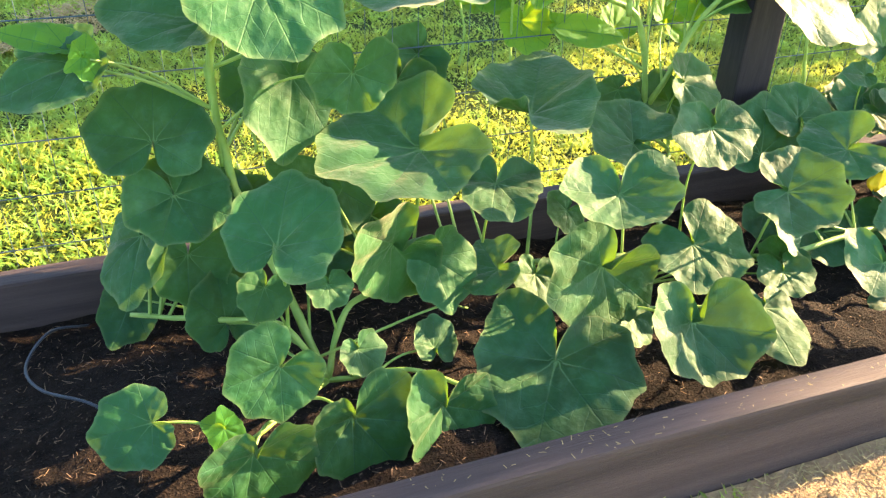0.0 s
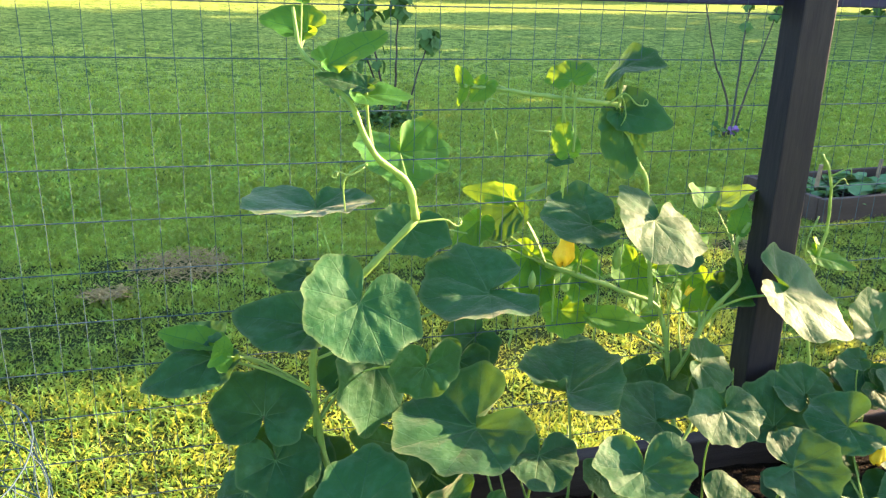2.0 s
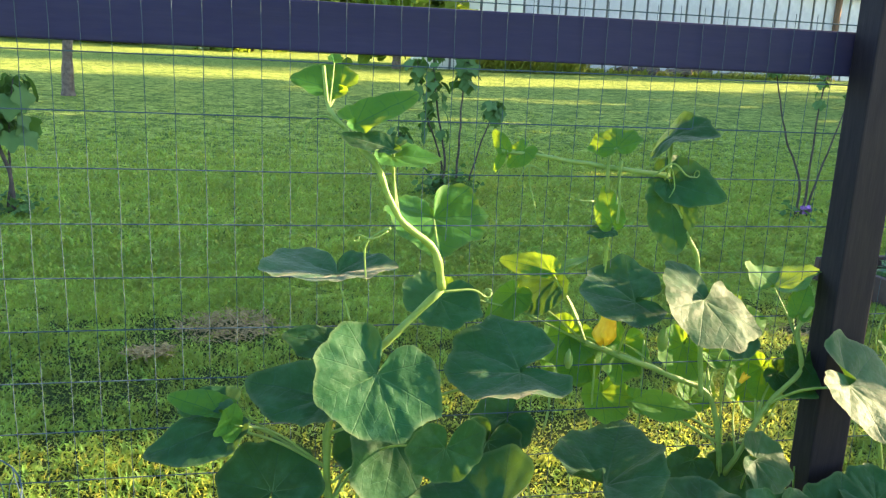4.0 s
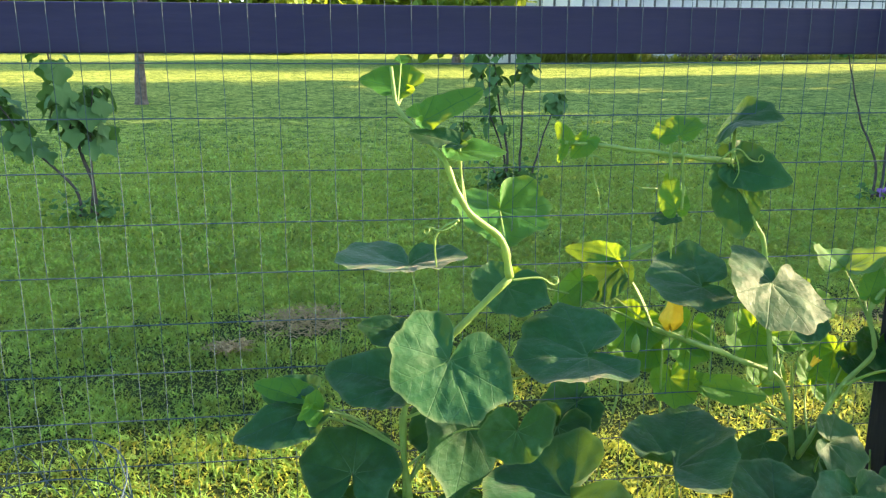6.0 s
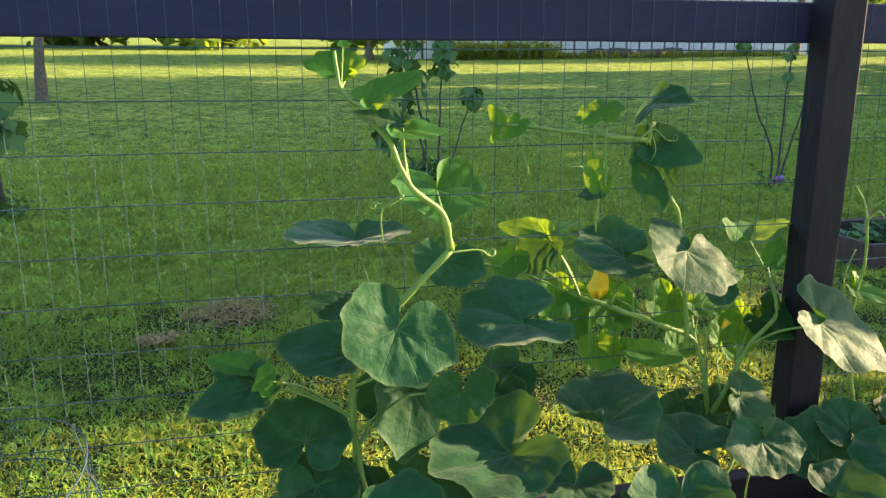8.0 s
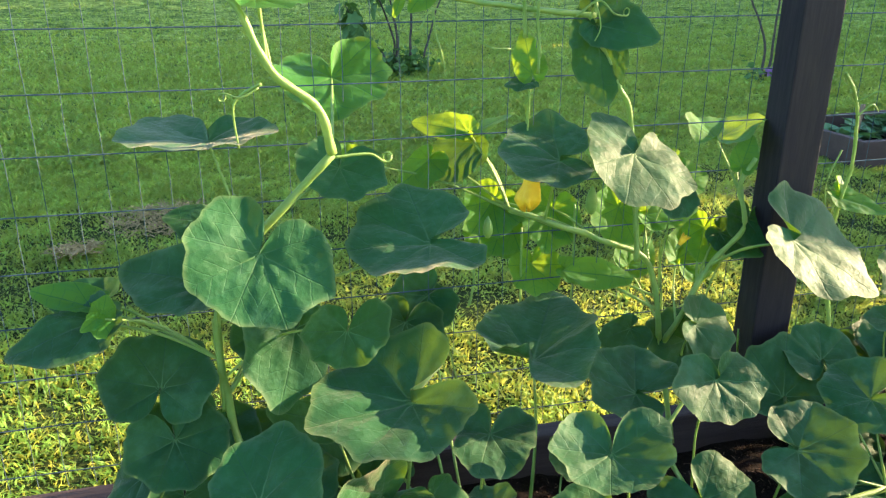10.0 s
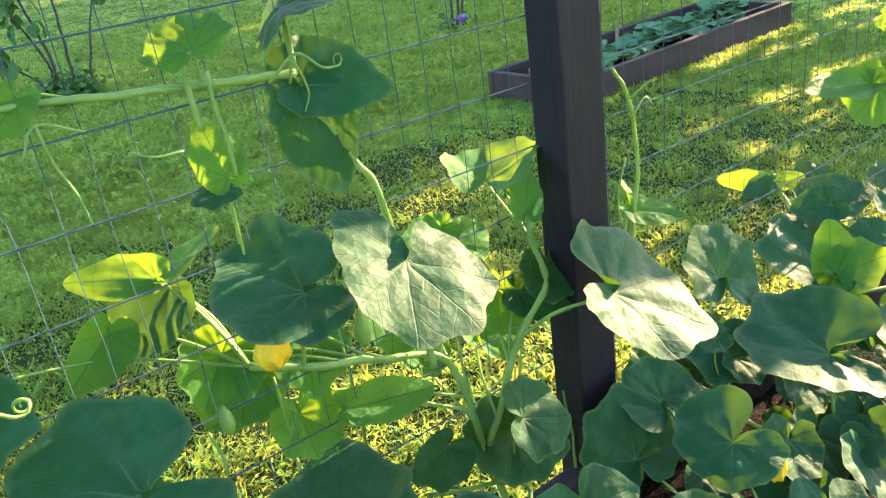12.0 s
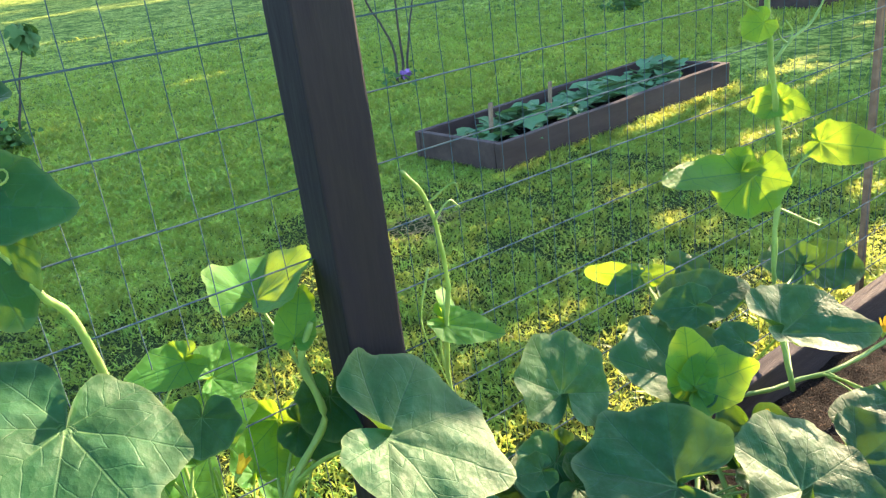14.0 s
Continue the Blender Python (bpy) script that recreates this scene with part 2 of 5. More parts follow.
def spline(points, steps=8):
    """A smooth line through points."""
    p = [Vector(q) for q in points]
    p = [p[0] * 2 - p[1]] + p + [p[-1] * 2 - p[-2]]
    out = []
    for i in range(1, len(p) - 2):
        for s in range(steps):
            t = s / steps
            a, b, c, d = p[i - 1:i + 3]
            out.append(0.5 * ((2 * b) + (c - a) * t + (2 * a - 5 * b + 4 * c - d) * t * t + (3 * b - a - 3 * c + d) * t ** 3))
    out.append(p[-2])
    return out


# ---- ground ----
def ground_z(x, y):
    d = math.hypot(x, y)
    return 0.031 * max(0.0, d - 8) ** 1.0 * min(1.0, max(0.0, (d - 8) / 6)) if d > 8 else 0.0


def make_ground():
    verts, faces = [(0.5, 1.5, 0.0)], []
    radii = [0.5 + 0.5 * i for i in range(16)] + [8 * 1.18 ** i for i in range(1, 28)]
    seg = 96
    for r in radii:
        for k in range(seg):
            a = 2 * math.pi * k / seg
            x, y = r * math.cos(a), r * math.sin(a)
            verts.append((x, y, ground_z(x, y)))
    for k in range(seg):
        faces.append((0, 1 + k, 1 + (k + 1) % seg))
    for i in range(len(radii) - 1):
        for k in range(seg):
            a, b = 1 + i * seg + k, 1 + i * seg + (k + 1) % seg
            faces.append((a, a + seg, b + seg, b))
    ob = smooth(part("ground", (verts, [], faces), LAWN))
    tagged(ob, "mown green lawn rising gently into the distance", "lawn", kind="structure")


make_ground()


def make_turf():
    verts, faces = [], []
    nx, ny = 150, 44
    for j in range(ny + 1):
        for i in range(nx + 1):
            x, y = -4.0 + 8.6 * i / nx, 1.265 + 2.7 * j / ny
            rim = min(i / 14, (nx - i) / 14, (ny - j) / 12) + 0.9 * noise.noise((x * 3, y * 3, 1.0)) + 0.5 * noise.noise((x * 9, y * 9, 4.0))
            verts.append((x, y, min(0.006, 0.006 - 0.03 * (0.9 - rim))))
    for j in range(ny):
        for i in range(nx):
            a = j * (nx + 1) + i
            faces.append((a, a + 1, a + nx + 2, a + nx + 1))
    tagged(part("turf_soil", (verts, [], faces), TURF), "soil and thatch between the lawn grass blades, coloured dark as gap shade", "turf", kind="structure")


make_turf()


# ---- raised bed ----
BED_X0, BED_X1 = -1.6, 3.2
bed = empty("garden_bed", (0.8, 0.9, 0))
tagged(bed, "long raised bed of weathered dark brown timber boards", "raised bed")


def bed_board(name, *dims):
    ob = part(name, box_bm(*dims, bevel=0.006, wobble=0.003, cuts=24), BOARD)
    ob.parent = bed
    ob.matrix_parent_inverse = Matrix.Translation((-0.8, -0.9, 0))
    return ob


bed_board("front_board", BED_X0, BED_X1, 0.543, 0.588, -0.03, 0.166)
bed_board("back_board", BED_X0, BED_X1, 1.215, 1.262, -0.03, 0.152)
bed_board("end_board", BED_X0 - 0.04, BED_X0 - 0.002, 0.545, 1.26, -0.03, 0.16)
bed_board("end_board", BED_X1 + 0.002, BED_X1 + 0.04, 0.545, 1.26, -0.03, 0.16)


def make_soil():
    nx, ny = 240, 40
    verts, faces = [], []
    for j in range(ny + 1):
        for i in range(nx + 1):
            x = BED_X0 + 0.002 + (BED_X1 - BED_X0 - 0.004) * i / nx
            y = 0.586 + 0.631 * j / ny
            z = 0.058 + 0.020 * noise.noise((x * 5, y * 5, 1.0)) + 0.010 * noise.noise((x * 22, y * 22, 3.0))
            verts.append((x, y, z))
    for j in range(ny):
        for i in range(nx):
            a = j * (nx + 1) + i
            faces.append((a, a + 1, a + nx + 2, a + nx + 1))
    ob = smooth(part("soil", (verts, [], faces), SOIL))
    tagged(ob, "dark crumbly composted soil filling the raised bed", "soil", kind="stuff")


make_soil()


# ---- fence ----
fence = empty("fence", (1.175, 1.27, 0))
tagged(fence, "dark painted post and rail fence with galvanised wire mesh", "fence")


def on_fence(ob):
    ob.parent = fence
    ob.matrix_parent_inverse = Matrix.Translation((-1.175, -1.27, 0))
    return ob


for px in (-1.70, 1.132):
    on_fence(part("post", box_bm(px, px + 0.087, 1.230, 1.299, -0.2, 1.75, 0.004, 0.0015, 20), PAINT))
on_fence(part("rail", box_bm(-2.6, 4.4, 1.3065, 1.35, 1.183, 1.272, 0.004, 0.0015, 40), RAILPAINT))
MESH_X0, MESH_X1 = -2.5, 4.3
rows = [1.165 - 0.1 * j for j in range(11)] + [1.285]


def wire_points(n, along):
    rnd = random.Random(n)
    return [Vector(along(i / 24)) + Vector((rnd.uniform(-1, 1), rnd.uniform(-1, 1), rnd.uniform(-1, 1))) * 0.0012 for i in range(25)]


vert_meshes = [part("upright_wire", tube_data(wire_points(n, lambda s: (0, 0, 0.13 + 1.17 * s)), 0.00065, 5), WIRE) for n in range(3)]
horiz_meshes = [part("line_wire", tube_data(wire_points(n + 9, lambda s: (MESH_X0 + (MESH_X1 - MESH_X0) * s, 0, 0)), 0.0013, 5), WIRE) for n in range(2)]
count = 0
x = -0.505 - 0.05 * 39
while x < MESH_X1:
    src = vert_meshes[count % 3]
    ob = src if count < 3 else new("upright_wire", src.data)
    ob.location = (x, 1.302, 0)
    on_fence(ob)
    count += 1
    x += 0.05
for j, z in enumerate(rows):
    src = horiz_meshes[j % 2]
    ob = src if j < 2 else new("line_wire", src.data)
    ob.location = (0, 1.2995, z)
    on_fence(ob)
# thin rusty star picket farther along the fence
picket = part("steel_picket", tube_data([(2.79, 1.325, -0.1), (2.78, 1.325, 0.5), (2.775, 1.325, 1.1)], 0.012, 6), RUST)
tagged(picket, "thin rusty steel picket beside the wire mesh", "picket")


# ---- pumpkin plants ----
def make_leaf_mesh(seed, length, left, right, lobes, curl):
    """A round heart-shaped leaf about the petiole's end, tip along +y, upper face +z. left, right: the reach to either side of the midrib.
    lobes: the reach of the two lobes behind the stalk. curl: the rise of tip, left, right and the two lobes over the stalk, as shares of the leaf's size."""
    rnd = random.Random(seed)
    p1, p2, p3, p4 = (rnd.uniform(0, 6.28) for _ in range(4))
    size = (length + (left + right) / 2) / 2
    wave, ripple = rnd.uniform(0.015, 0.045), rnd.uniform(0.012, 0.026)
    nseg, rings = 100, 11
    angles = np.arange(-180.0, 181.0)
    knots = [0, 40, 79, 110, 140, 155, 165, 173, 180]
    radius, rise = [], []
    for side, lobe, up, up_lobe in ((left, lobes[0], curl[1], curl[3]), (right, lobes[1], curl[2], curl[4])):
        oval = length * side / math.hypot(side * 0.766, length * 0.643)
        reach = [length, 1.03 * oval, 1.02 * side, 0.5 * (side + lobe) * 1.03, lobe, lobe * 0.90, lobe * 0.66, lobe * 0.30, 0.02 * size]
        radius.append(np.interp(angles, knots, reach))
        rise.append(np.interp(angles, [0, 79, 140, 180], [curl[0], up, up_lobe, (up_lobe + 0.1) * 0.6]))
    both = [np.where(angles < 0, np.interp(-angles, angles, s[0]), s[1]) for s in (radius, rise)]
    soft = np.ones(13) / 13
    both = [np.convolve(np.concatenate([s[-7:-1], s, s[1:7]]), soft, "valid") for s in both]
    verts, faces, uvs = [], [], []
    for k in range(nseg + 1):
        th = -math.pi + 2 * math.pi * k / nseg
        deg = math.degrees(th)
        r0 = float(np.interp(deg, angles, both[0]))
        if abs(deg) > 172:
            r0 *= max(0.15, (180 - abs(deg)) / 8)
        up = float(np.interp(deg, angles, both[1]))
        # five blunt corners where the main veins end, then small teeth
        corner = max(math.exp(-((abs(deg) - c) / 10.0) ** 2) for c in (0, 40, 82, 128))
        r0 *= 0.970 + 0.075 * corner + 0.030 * math.sin(8 * th + p1) * math.sin(3 * th + p3) + 0.007 * math.sin(21 * th + p2) + (0.008 if k % 4 == 0 else -0.003)
        edge = math.sin(11 * th + p1) + 0.7 * math.sin(19 * th + p4)
        ridge = max(math.exp(-((abs(deg) - c) / 11.0) ** 2) for c in (0, 40, 82, 128))
        for i in range(1, rings + 1):
            q = i / rings
            r = r0 * q
            x, y = r * math.sin(th), r * math.cos(th)
            u, v = x / size, y / size
            z = up * (0.35 * q ** 0.8 + 0.65 * q ** 2.2) - 0.05 * q * (1 - q) * ridge + 0.045 * math.sin(3.14 * q)
            z += wave * q ** 2 * math.sin(3 * th + p3) + ripple * q ** 3 * math.sin(7 * th + p4) + 0.006 * edge * q ** 5
            z += 0.075 * q * noise.noise((u * 2.2 + seed, v * 2.2, 0.3 * seed)) + 0.022 * noise.noise((u * 7 + seed, v * 7, 0.7 * seed))
            verts.append((x, y, z * size))
            uvs.append((k / nseg, q))
    verts.append((0, 0, 0))
    uvs.append((0.5, 0))
    c = len(verts) - 1
    for k in range(nseg):
        faces.append((c, (k + 1) * rings, k * rings))
        for i in range(rings - 1):
            a, b = k * rings + i, (k + 1) * rings + i
            faces.append((a, b, b + 1, a + 1))
    return verts, faces, uvs


PLANTS, VINES, LEAF_COUNT = {}, {}, [0]
for key, at, label in (("A", (0.20, 0.92, 0.08), "sprawling pumpkin plant with big blue-green leaves climbing from the raised bed"),
                       ("B", (0.85, 1.00, 0.08), "leafy pumpkin plant with broad round leaves low in the raised bed"),
                       ("C", (1.60, 0.98, 0.08), "pumpkin plant with sunlit glossy leaves trailing over dark soil"),
                       ("V", (1.00, 1.24, 0.08), "pumpkin vine with young bright leaves climbing the wire mesh")):
    PLANTS[key] = tagged(empty("pumpkin_plant", at), label, "pumpkin plant", "pumpkin plants in the bed")
    VINES[key] = []


def under(ob, plant):
    ob.parent = PLANTS[plant]
    ob.matrix_parent_inverse = Matrix.Translation(-PLANTS[plant].location)
    return ob


def vine(plant, pts, r0, r1, name="vine_stem", keep=True):
    line = spline(pts, 7)
    n = len(line)
    line = [p + noise.noise_vector(p * 21) * 0.003 for p in line]
    rad = [(r0 + (r1 - r0) * i / (n - 1)) * (1.0 + 0.10 * math.sin(i * 1.7)) for i in range(n)]
    ob = under(smooth(part(name, tube_data(line, rad, 8), STEM)), plant)
    if keep:
        VINES[plant] += line
    return ob


def leaf(plant, x, y, z, rx, ry, rz, length, left, right, cup=0.17, back=1.0, lobes=None, curl=None, young=False, stalk=True):
    """left, right: how far the leaf reaches to either side of its midrib. back: how far its lobes reach behind the stalk, where lobes are not given."""
    LEAF_COUNT[0] += 1
    seed = LEAF_COUNT[0]
    lobes = lobes or tuple(min(side, 0.90 * math.hypot(0.64 * side, 0.68 * back * (0.4 * length + 0.6 * side))) for side in (left, right))
    verts, faces, uvs = make_leaf_mesh(seed, length, left, right, lobes, curl or (cup - 0.06 + 0.1 * math.sin(seed), cup + 0.1 * math.sin(2.3 * seed), cup + 0.1 * math.sin(3.1 * seed), cup + 0.08, cup + 0.08))
    ob = part("leaf", (verts, [], faces), YOUNG if young else LEAF)
    lay = ob.data.uv_layers.new(name="UVMap")
    idx = np.empty(len(ob.data.loops), dtype=np.int32)
    ob.data.loops.foreach_get("vertex_index", idx)
    lay.data.foreach_set("uv", np.array(uvs, dtype=np.float32)[idx].ravel())
    smooth(ob)
    m = pose(x, y, z, rx, ry, rz)
    ob.matrix_basis = m
    under(ob, plant)
    if stalk and VINES[plant]:
        p = m.translation
        best = min(VINES[plant], key=lambda q: (Vector((q.x, q.y)) - Vector((p.x, p.y))).length + 0.7 * abs(p.z - 0.10 - q.z) + (3 if q.z > p.z - 0.01 else 0))
        back = m.to_3x3() @ Vector((0, 0, -1))
        d = (p - best).length
        mid = best.lerp(p, 0.5) + Vector((0, 0, 0.12 * d)) + back * 0.12 * d
        line = spline([best, mid, p + back * 0.002], 8)
        r = 0.0014 + 0.009 * min(0.16, length)
        n = len(line)
        st = smooth(part("leaf_stalk", tube_data(line, [r * (1.25 - 0.4 * i / n) for i in range(n)], 7), STEM))
        st.parent = ob
        st.matrix_parent_inverse = m.inverted()
    return ob


# trailing and climbing stems
vine("A", [(0.16, 0.90, 0.07), (0.10, 0.95, 0.16), (-0.02, 1.02, 0.15), (-0.12, 1.08, 0.14)], 0.0056, 0.0042)
vine("A", [(0.16, 0.90, 0.07), (0.22, 0.96, 0.17), (0.38, 1.02, 0.14), (0.55, 1.05, 0.12)], 0.0056, 0.0042)
vine("A", [(0.16, 0.90, 0.07), (0.12, 0.99, 0.2), (0.07, 1.09, 0.34), (0.06, 1.12, 0.55), (0.13, 1.12, 0.66), (0.252, 1.119, 0.788)], 0.0070, 0.0064)
vine("A", [(0.16, 0.90, 0.07), (0.10, 0.82, 0.11), (0.02, 0.76, 0.12)], 0.0050, 0.0034)
vine("A", [(0.16, 0.90, 0.07), (0.28, 0.84, 0.11), (0.36, 0.78, 0.10)], 0.0046, 0.0034)
vine("B", [(0.55, 1.05, 0.12), (0.72, 0.99, 0.14), (0.88, 0.98, 0.12), (1.05, 0.92, 0.12), (1.25, 0.93, 0.13)], 0.0062, 0.0056)
vine("B", [(0.80, 0.98, 0.12), (0.68, 0.90, 0.10), (0.58, 0.84, 0.10)], 0.0055, 0.0040)
vine("B", [(0.88, 1.0, 0.12), (0.90, 1.15, 0.15), (0.98, 1.22, 0.22), (0.80, 1.24, 0.30)], 0.0055, 0.0040)
vine("C", [(1.25, 0.93, 0.13), (1.5, 0.97, 0.12), (1.941, 1.234, 0.150), (2.038, 1.223, 0.135), (2.120, 1.192, 0.130), (2.204, 1.166, 0.130), (2.277, 1.121, 0.140), (2.424, 1.097, 0.150), (2.62, 1.08, 0.17), (2.85, 1.02, 0.18)], 0.0062, 0.0052)
vine("C", [(1.5, 0.97, 0.12), (1.42, 1.12, 0.18), (1.46, 1.2, 0.26)], 0.0047, 0.0040)
vine("V", [(0.95, 1.20, 0.10), (0.93, 1.25, 0.30), (0.90, 1.28, 0.48), (0.78, 1.27, 0.55), (0.66, 1.26, 0.60), (0.6, 1.29, 0.62)], 0.0061, 0.0056)
vine("V", [(0.93, 1.25, 0.30), (1.02, 1.25, 0.48), (1.08, 1.24, 0.56), (1.07, 1.26, 0.64), (1.09, 1.25, 0.70)], 0.0061, 0.0045)
vine("V", [(0.86, 1.26, 0.5), (0.85, 1.27, 0.62), (0.828, 1.280, 0.793), (0.804, 1.280, 0.843), (0.781, 1.290, 0.897), (0.756, 1.300, 0.938), (0.755, 1.305, 0.987), (0.756, 1.305, 1.042)], 0.0056, 0.0036)
vine("V", [(0.752, 1.300, 0.969), (0.702, 1.300, 0.975), (0.611, 1.300, 0.986), (0.527, 1.300, 0.997), (0.462, 1.300, 1.006), (0.398, 1.300, 1.012)], 0.0060, 0.0036)
vine("V", [(0.252, 1.119, 0.788), (0.235, 1.11, 0.86), (0.17, 1.10, 0.92), (0.135, 1.105, 1.0), (0.10, 1.14, 1.04), (0.06, 1.2, 1.09), (0.05, 1.22, 1.16)], 0.0077, 0.0030)
vine("V", [(1.30, 1.15, 0.12), (1.33, 1.24, 0.30), (1.31, 1.265, 0.5), (1.33, 1.265, 0.68), (1.31, 1.265, 0.80), (1.275, 1.263, 0.855)], 0.0045, 0.0032)
vine("V", [(2.1, 1.13, 0.16), (2.17, 1.22, 0.32), (2.19, 1.24, 0.48), (2.227, 1.250, 0.586), (2.197, 1.250, 0.711), (2.169, 1.250, 0.833), (2.149, 1.250, 0.935), (2.130, 1.250, 1.041)], 0.0061, 0.0056)
vine("V", [(1.75, 1.05, 0.13), (1.84, 1.2, 0.25), (1.87, 1.28, 0.38)], 0.0051, 0.0045)

leaf("A", 0.132, 1.036, 0.666, -53, -19, 163, 0.106, 0.117, 0.100, lobes=(0.089, 0.101), curl=(0.23, 0.00, 0.32, 0.05, -0.03))
leaf("A", 0.409, 1.128, 0.624, -12, -18, 85, 0.132, 0.110, 0.139, lobes=(0.109, 0.094), curl=(0.18, 0.35, 0.30, 0.08, 0.08))
leaf("A", 0.348, 1.005, 0.403, -14, -10, 103, 0.162, 0.129, 0.132, lobes=(0.108, 0.127), curl=(0.36, 0.18, 0.15, 0.19, 0.33))
leaf("A", -0.038, 1.108, 0.425, 43, 1, -12, 0.091, 0.101, 0.088, lobes=(0.076, 0.077), curl=(0.14, 0.11, 0.14, 0.11, 0.12))
leaf("A", 0.179, 1.125, 0.497, -50, -23, -175, 0.137, 0.065, 0.086, cup=0.1, back=.72)
leaf("A", 0.254, 1.039, 0.526, -79, -15, 178, 0.059, 0.060, 0.070, lobes=(0.077, 0.053), curl=(0.05, 0.09, 0.14, 0.11, 0.22))
leaf("A", 0.058, 1.092, 0.606, -4, -30, 61, 0.162, 0.072, 0.055, back=.72)
leaf("A", -0.122, 1.122, 0.548, -21, -24, 112, 0.132, 0.062, 0.041, cup=0.1, back=.72)
leaf("A", -0.129, 1.140, 0.564, 14, -28, 65, 0.094, 0.019, 0.033, cup=0.1, back=.72, young=True)
leaf("B", 0.602, 1.133, 0.380, 9, -12, -34, 0.202, 0.097, 0.113, lobes=(0.054, 0.144), curl=(0.13, 0.44, 0.09, 0.36, 0.16))
leaf("B", 0.757, 1.030, 0.347, 9, -19, 59, 0.087, 0.076, 0.102, lobes=(0.067, 0.089), curl=(0.26, 0.15, 0.14, 0.10, 0.25))
leaf("B", 0.641, 0.882, 0.339, -21, -4, 157, 0.079, 0.089, 0.092, lobes=(0.106, 0.084), curl=(0.22, 0.4, 0.25, 0.3, 0.25))
leaf("B", 0.627, 0.878, 0.209, -73, -36, 177, 0.113, 0.121, 0.121, lobes=(0.091, 0.088), curl=(0.28, 0.12, 0.15, 0.32, 0.15))
leaf("B", 0.847, 0.924, 0.181, -30, 17, -171, 0.103, 0.098, 0.086, lobes=(0.088, 0.089), curl=(0.12, -0.07, 0.18, 0.14, -0.05))
leaf("B", 0.894, 1.000, 0.373, -47, -3, 179, 0.077, 0.091, 0.092, cup=0.1, back=.5)
leaf("B", 1.151, 1.130, 0.224, 53, 3, -24, 0.128, 0.094, 0.079, back=.35)
leaf("B", 1.239, 1.002, 0.281, -8, -16, 86, 0.080, 0.076, 0.103, lobes=(0.081, 0.093), curl=(-0.14, -0.07, -0.02, 0.18, 0.34))
leaf("B", 0.993, 0.886, 0.286, -2, 25, -128, 0.098, 0.099, 0.097, lobes=(0.072, 0.071), curl=(0.23, 0.16, 0.16, 0.20, 0.06))
leaf("B", 0.509, 0.789, 0.105, -16, 3, 144, 0.168, 0.135, 0.119, lobes=(0.122, 0.139), curl=(0.12, 0.06, 0.14, 0.06, 0.26))
leaf("B", 0.740, 0.764, 0.147, -52, -11, 176, 0.096, 0.124, 0.096, lobes=(0.094, 0.086), curl=(0.33, 0.45, 0.38, 0.4, 0.15))
leaf("B", 0.925, 0.800, 0.110, -11, -3, 166, 0.142, 0.058, 0.063, cup=0.05, back=.72)
leaf("A", 0.291, 0.968, 0.264, -98, -49, -156, 0.085, 0.124, 0.117, lobes=(0.068, 0.088), curl=(0.22, 0.18, 0.43, 0.37, 0.21))
leaf("A", 0.102, 0.902, 0.335, 25, -3, -25, 0.129, 0.075, 0.091, lobes=(0.059, 0.091), curl=(0.12, 0.12, 0.14, 0.05, 0.15))
leaf("A", 0.475, 0.957, 0.184, -15, -4, 84, 0.073, 0.064, 0.078, lobes=(0.043, 0.067), curl=(0.06, 0.12, 0.13, 0.18, 0.21))
leaf("A", 0.478, 0.996, 0.329, -16, -9, 154, 0.101, 0.073, 0.053, lobes=(0.079, 0.058), curl=(0.19, 0.19, 0.00, 0.13, 0.23))
leaf("A", -0.029, 1.135, 0.282, 27, 14, -23, 0.093, 0.058, 0.076, cup=0.1, back=.72)
leaf("A", -0.081, 1.093, 0.275, -36, 6, 153, 0.122, 0.052, 0.063, lobes=(0.045, 0.054), curl=(-0.03, 0.20, -0.20, 0.10, 0.10))
leaf("A", -0.018, 1.050, 0.254, -74, -9, -179, 0.082, 0.070, 0.059, lobes=(0.075, 0.049), curl=(0.12, 0.10, 0.25, 0.12, 0.10))
leaf("A", -0.118, 1.140, 0.132, -38, -15, 154, 0.092, 0.054, 0.044, cup=0.1, back=.72)
leaf("A", 0.075, 0.791, 0.213, -63, -43, 167, 0.077, 0.066, 0.073, lobes=(0.057, 0.067), curl=(0.11, 0.09, 0.16, 0.18, 0.05))
leaf("A", 0.165, 0.753, 0.125, -72, -8, -179, 0.097, 0.094, 0.065, lobes=(0.094, 0.054), curl=(0.20, 0.28, 0.20, 0.05, 0.29))
leaf("A", 0.021, 0.726, 0.127, -79, -20, -174, 0.084, 0.095, 0.075, lobes=(0.075, 0.052), curl=(0.08, 0.13, 0.22, 0.26, 0.20))
leaf("A", 0.303, 0.752, 0.107, -76, -15, -178, 0.095, 0.087, 0.065, lobes=(0.074, 0.087), curl=(0.38, 0.11, 0.41, 0.12, 0.18))
leaf("A", 0.334, 0.880, 0.109, 44, 16, 1, 0.055, 0.039, 0.043, cup=0.1, back=.72)
leaf("A", 0.199, 0.850, 0.164, -46, -5, -167, 0.041, 0.048, 0.033, cup=0.1, back=.72)
leaf("A", -0.101, 0.800, 0.154, -8, -45, 94, 0.084, 0.059, 0.057, cup=0.06, back=.25)
leaf("A", 0.022, 1.000, 0.146, 67, 4, 12, 0.090, 0.062, 0.062, cup=0.1, back=.72)
leaf("A", 0.364, 0.980, 0.215, -54, -0, -165, 0.096, 0.077, 0.051, cup=0.1, back=.72)
leaf("A", 0.543, 0.950, 0.165, -43, -18, 179, 0.073, 0.048, 0.049, cup=0.1, back=.72)
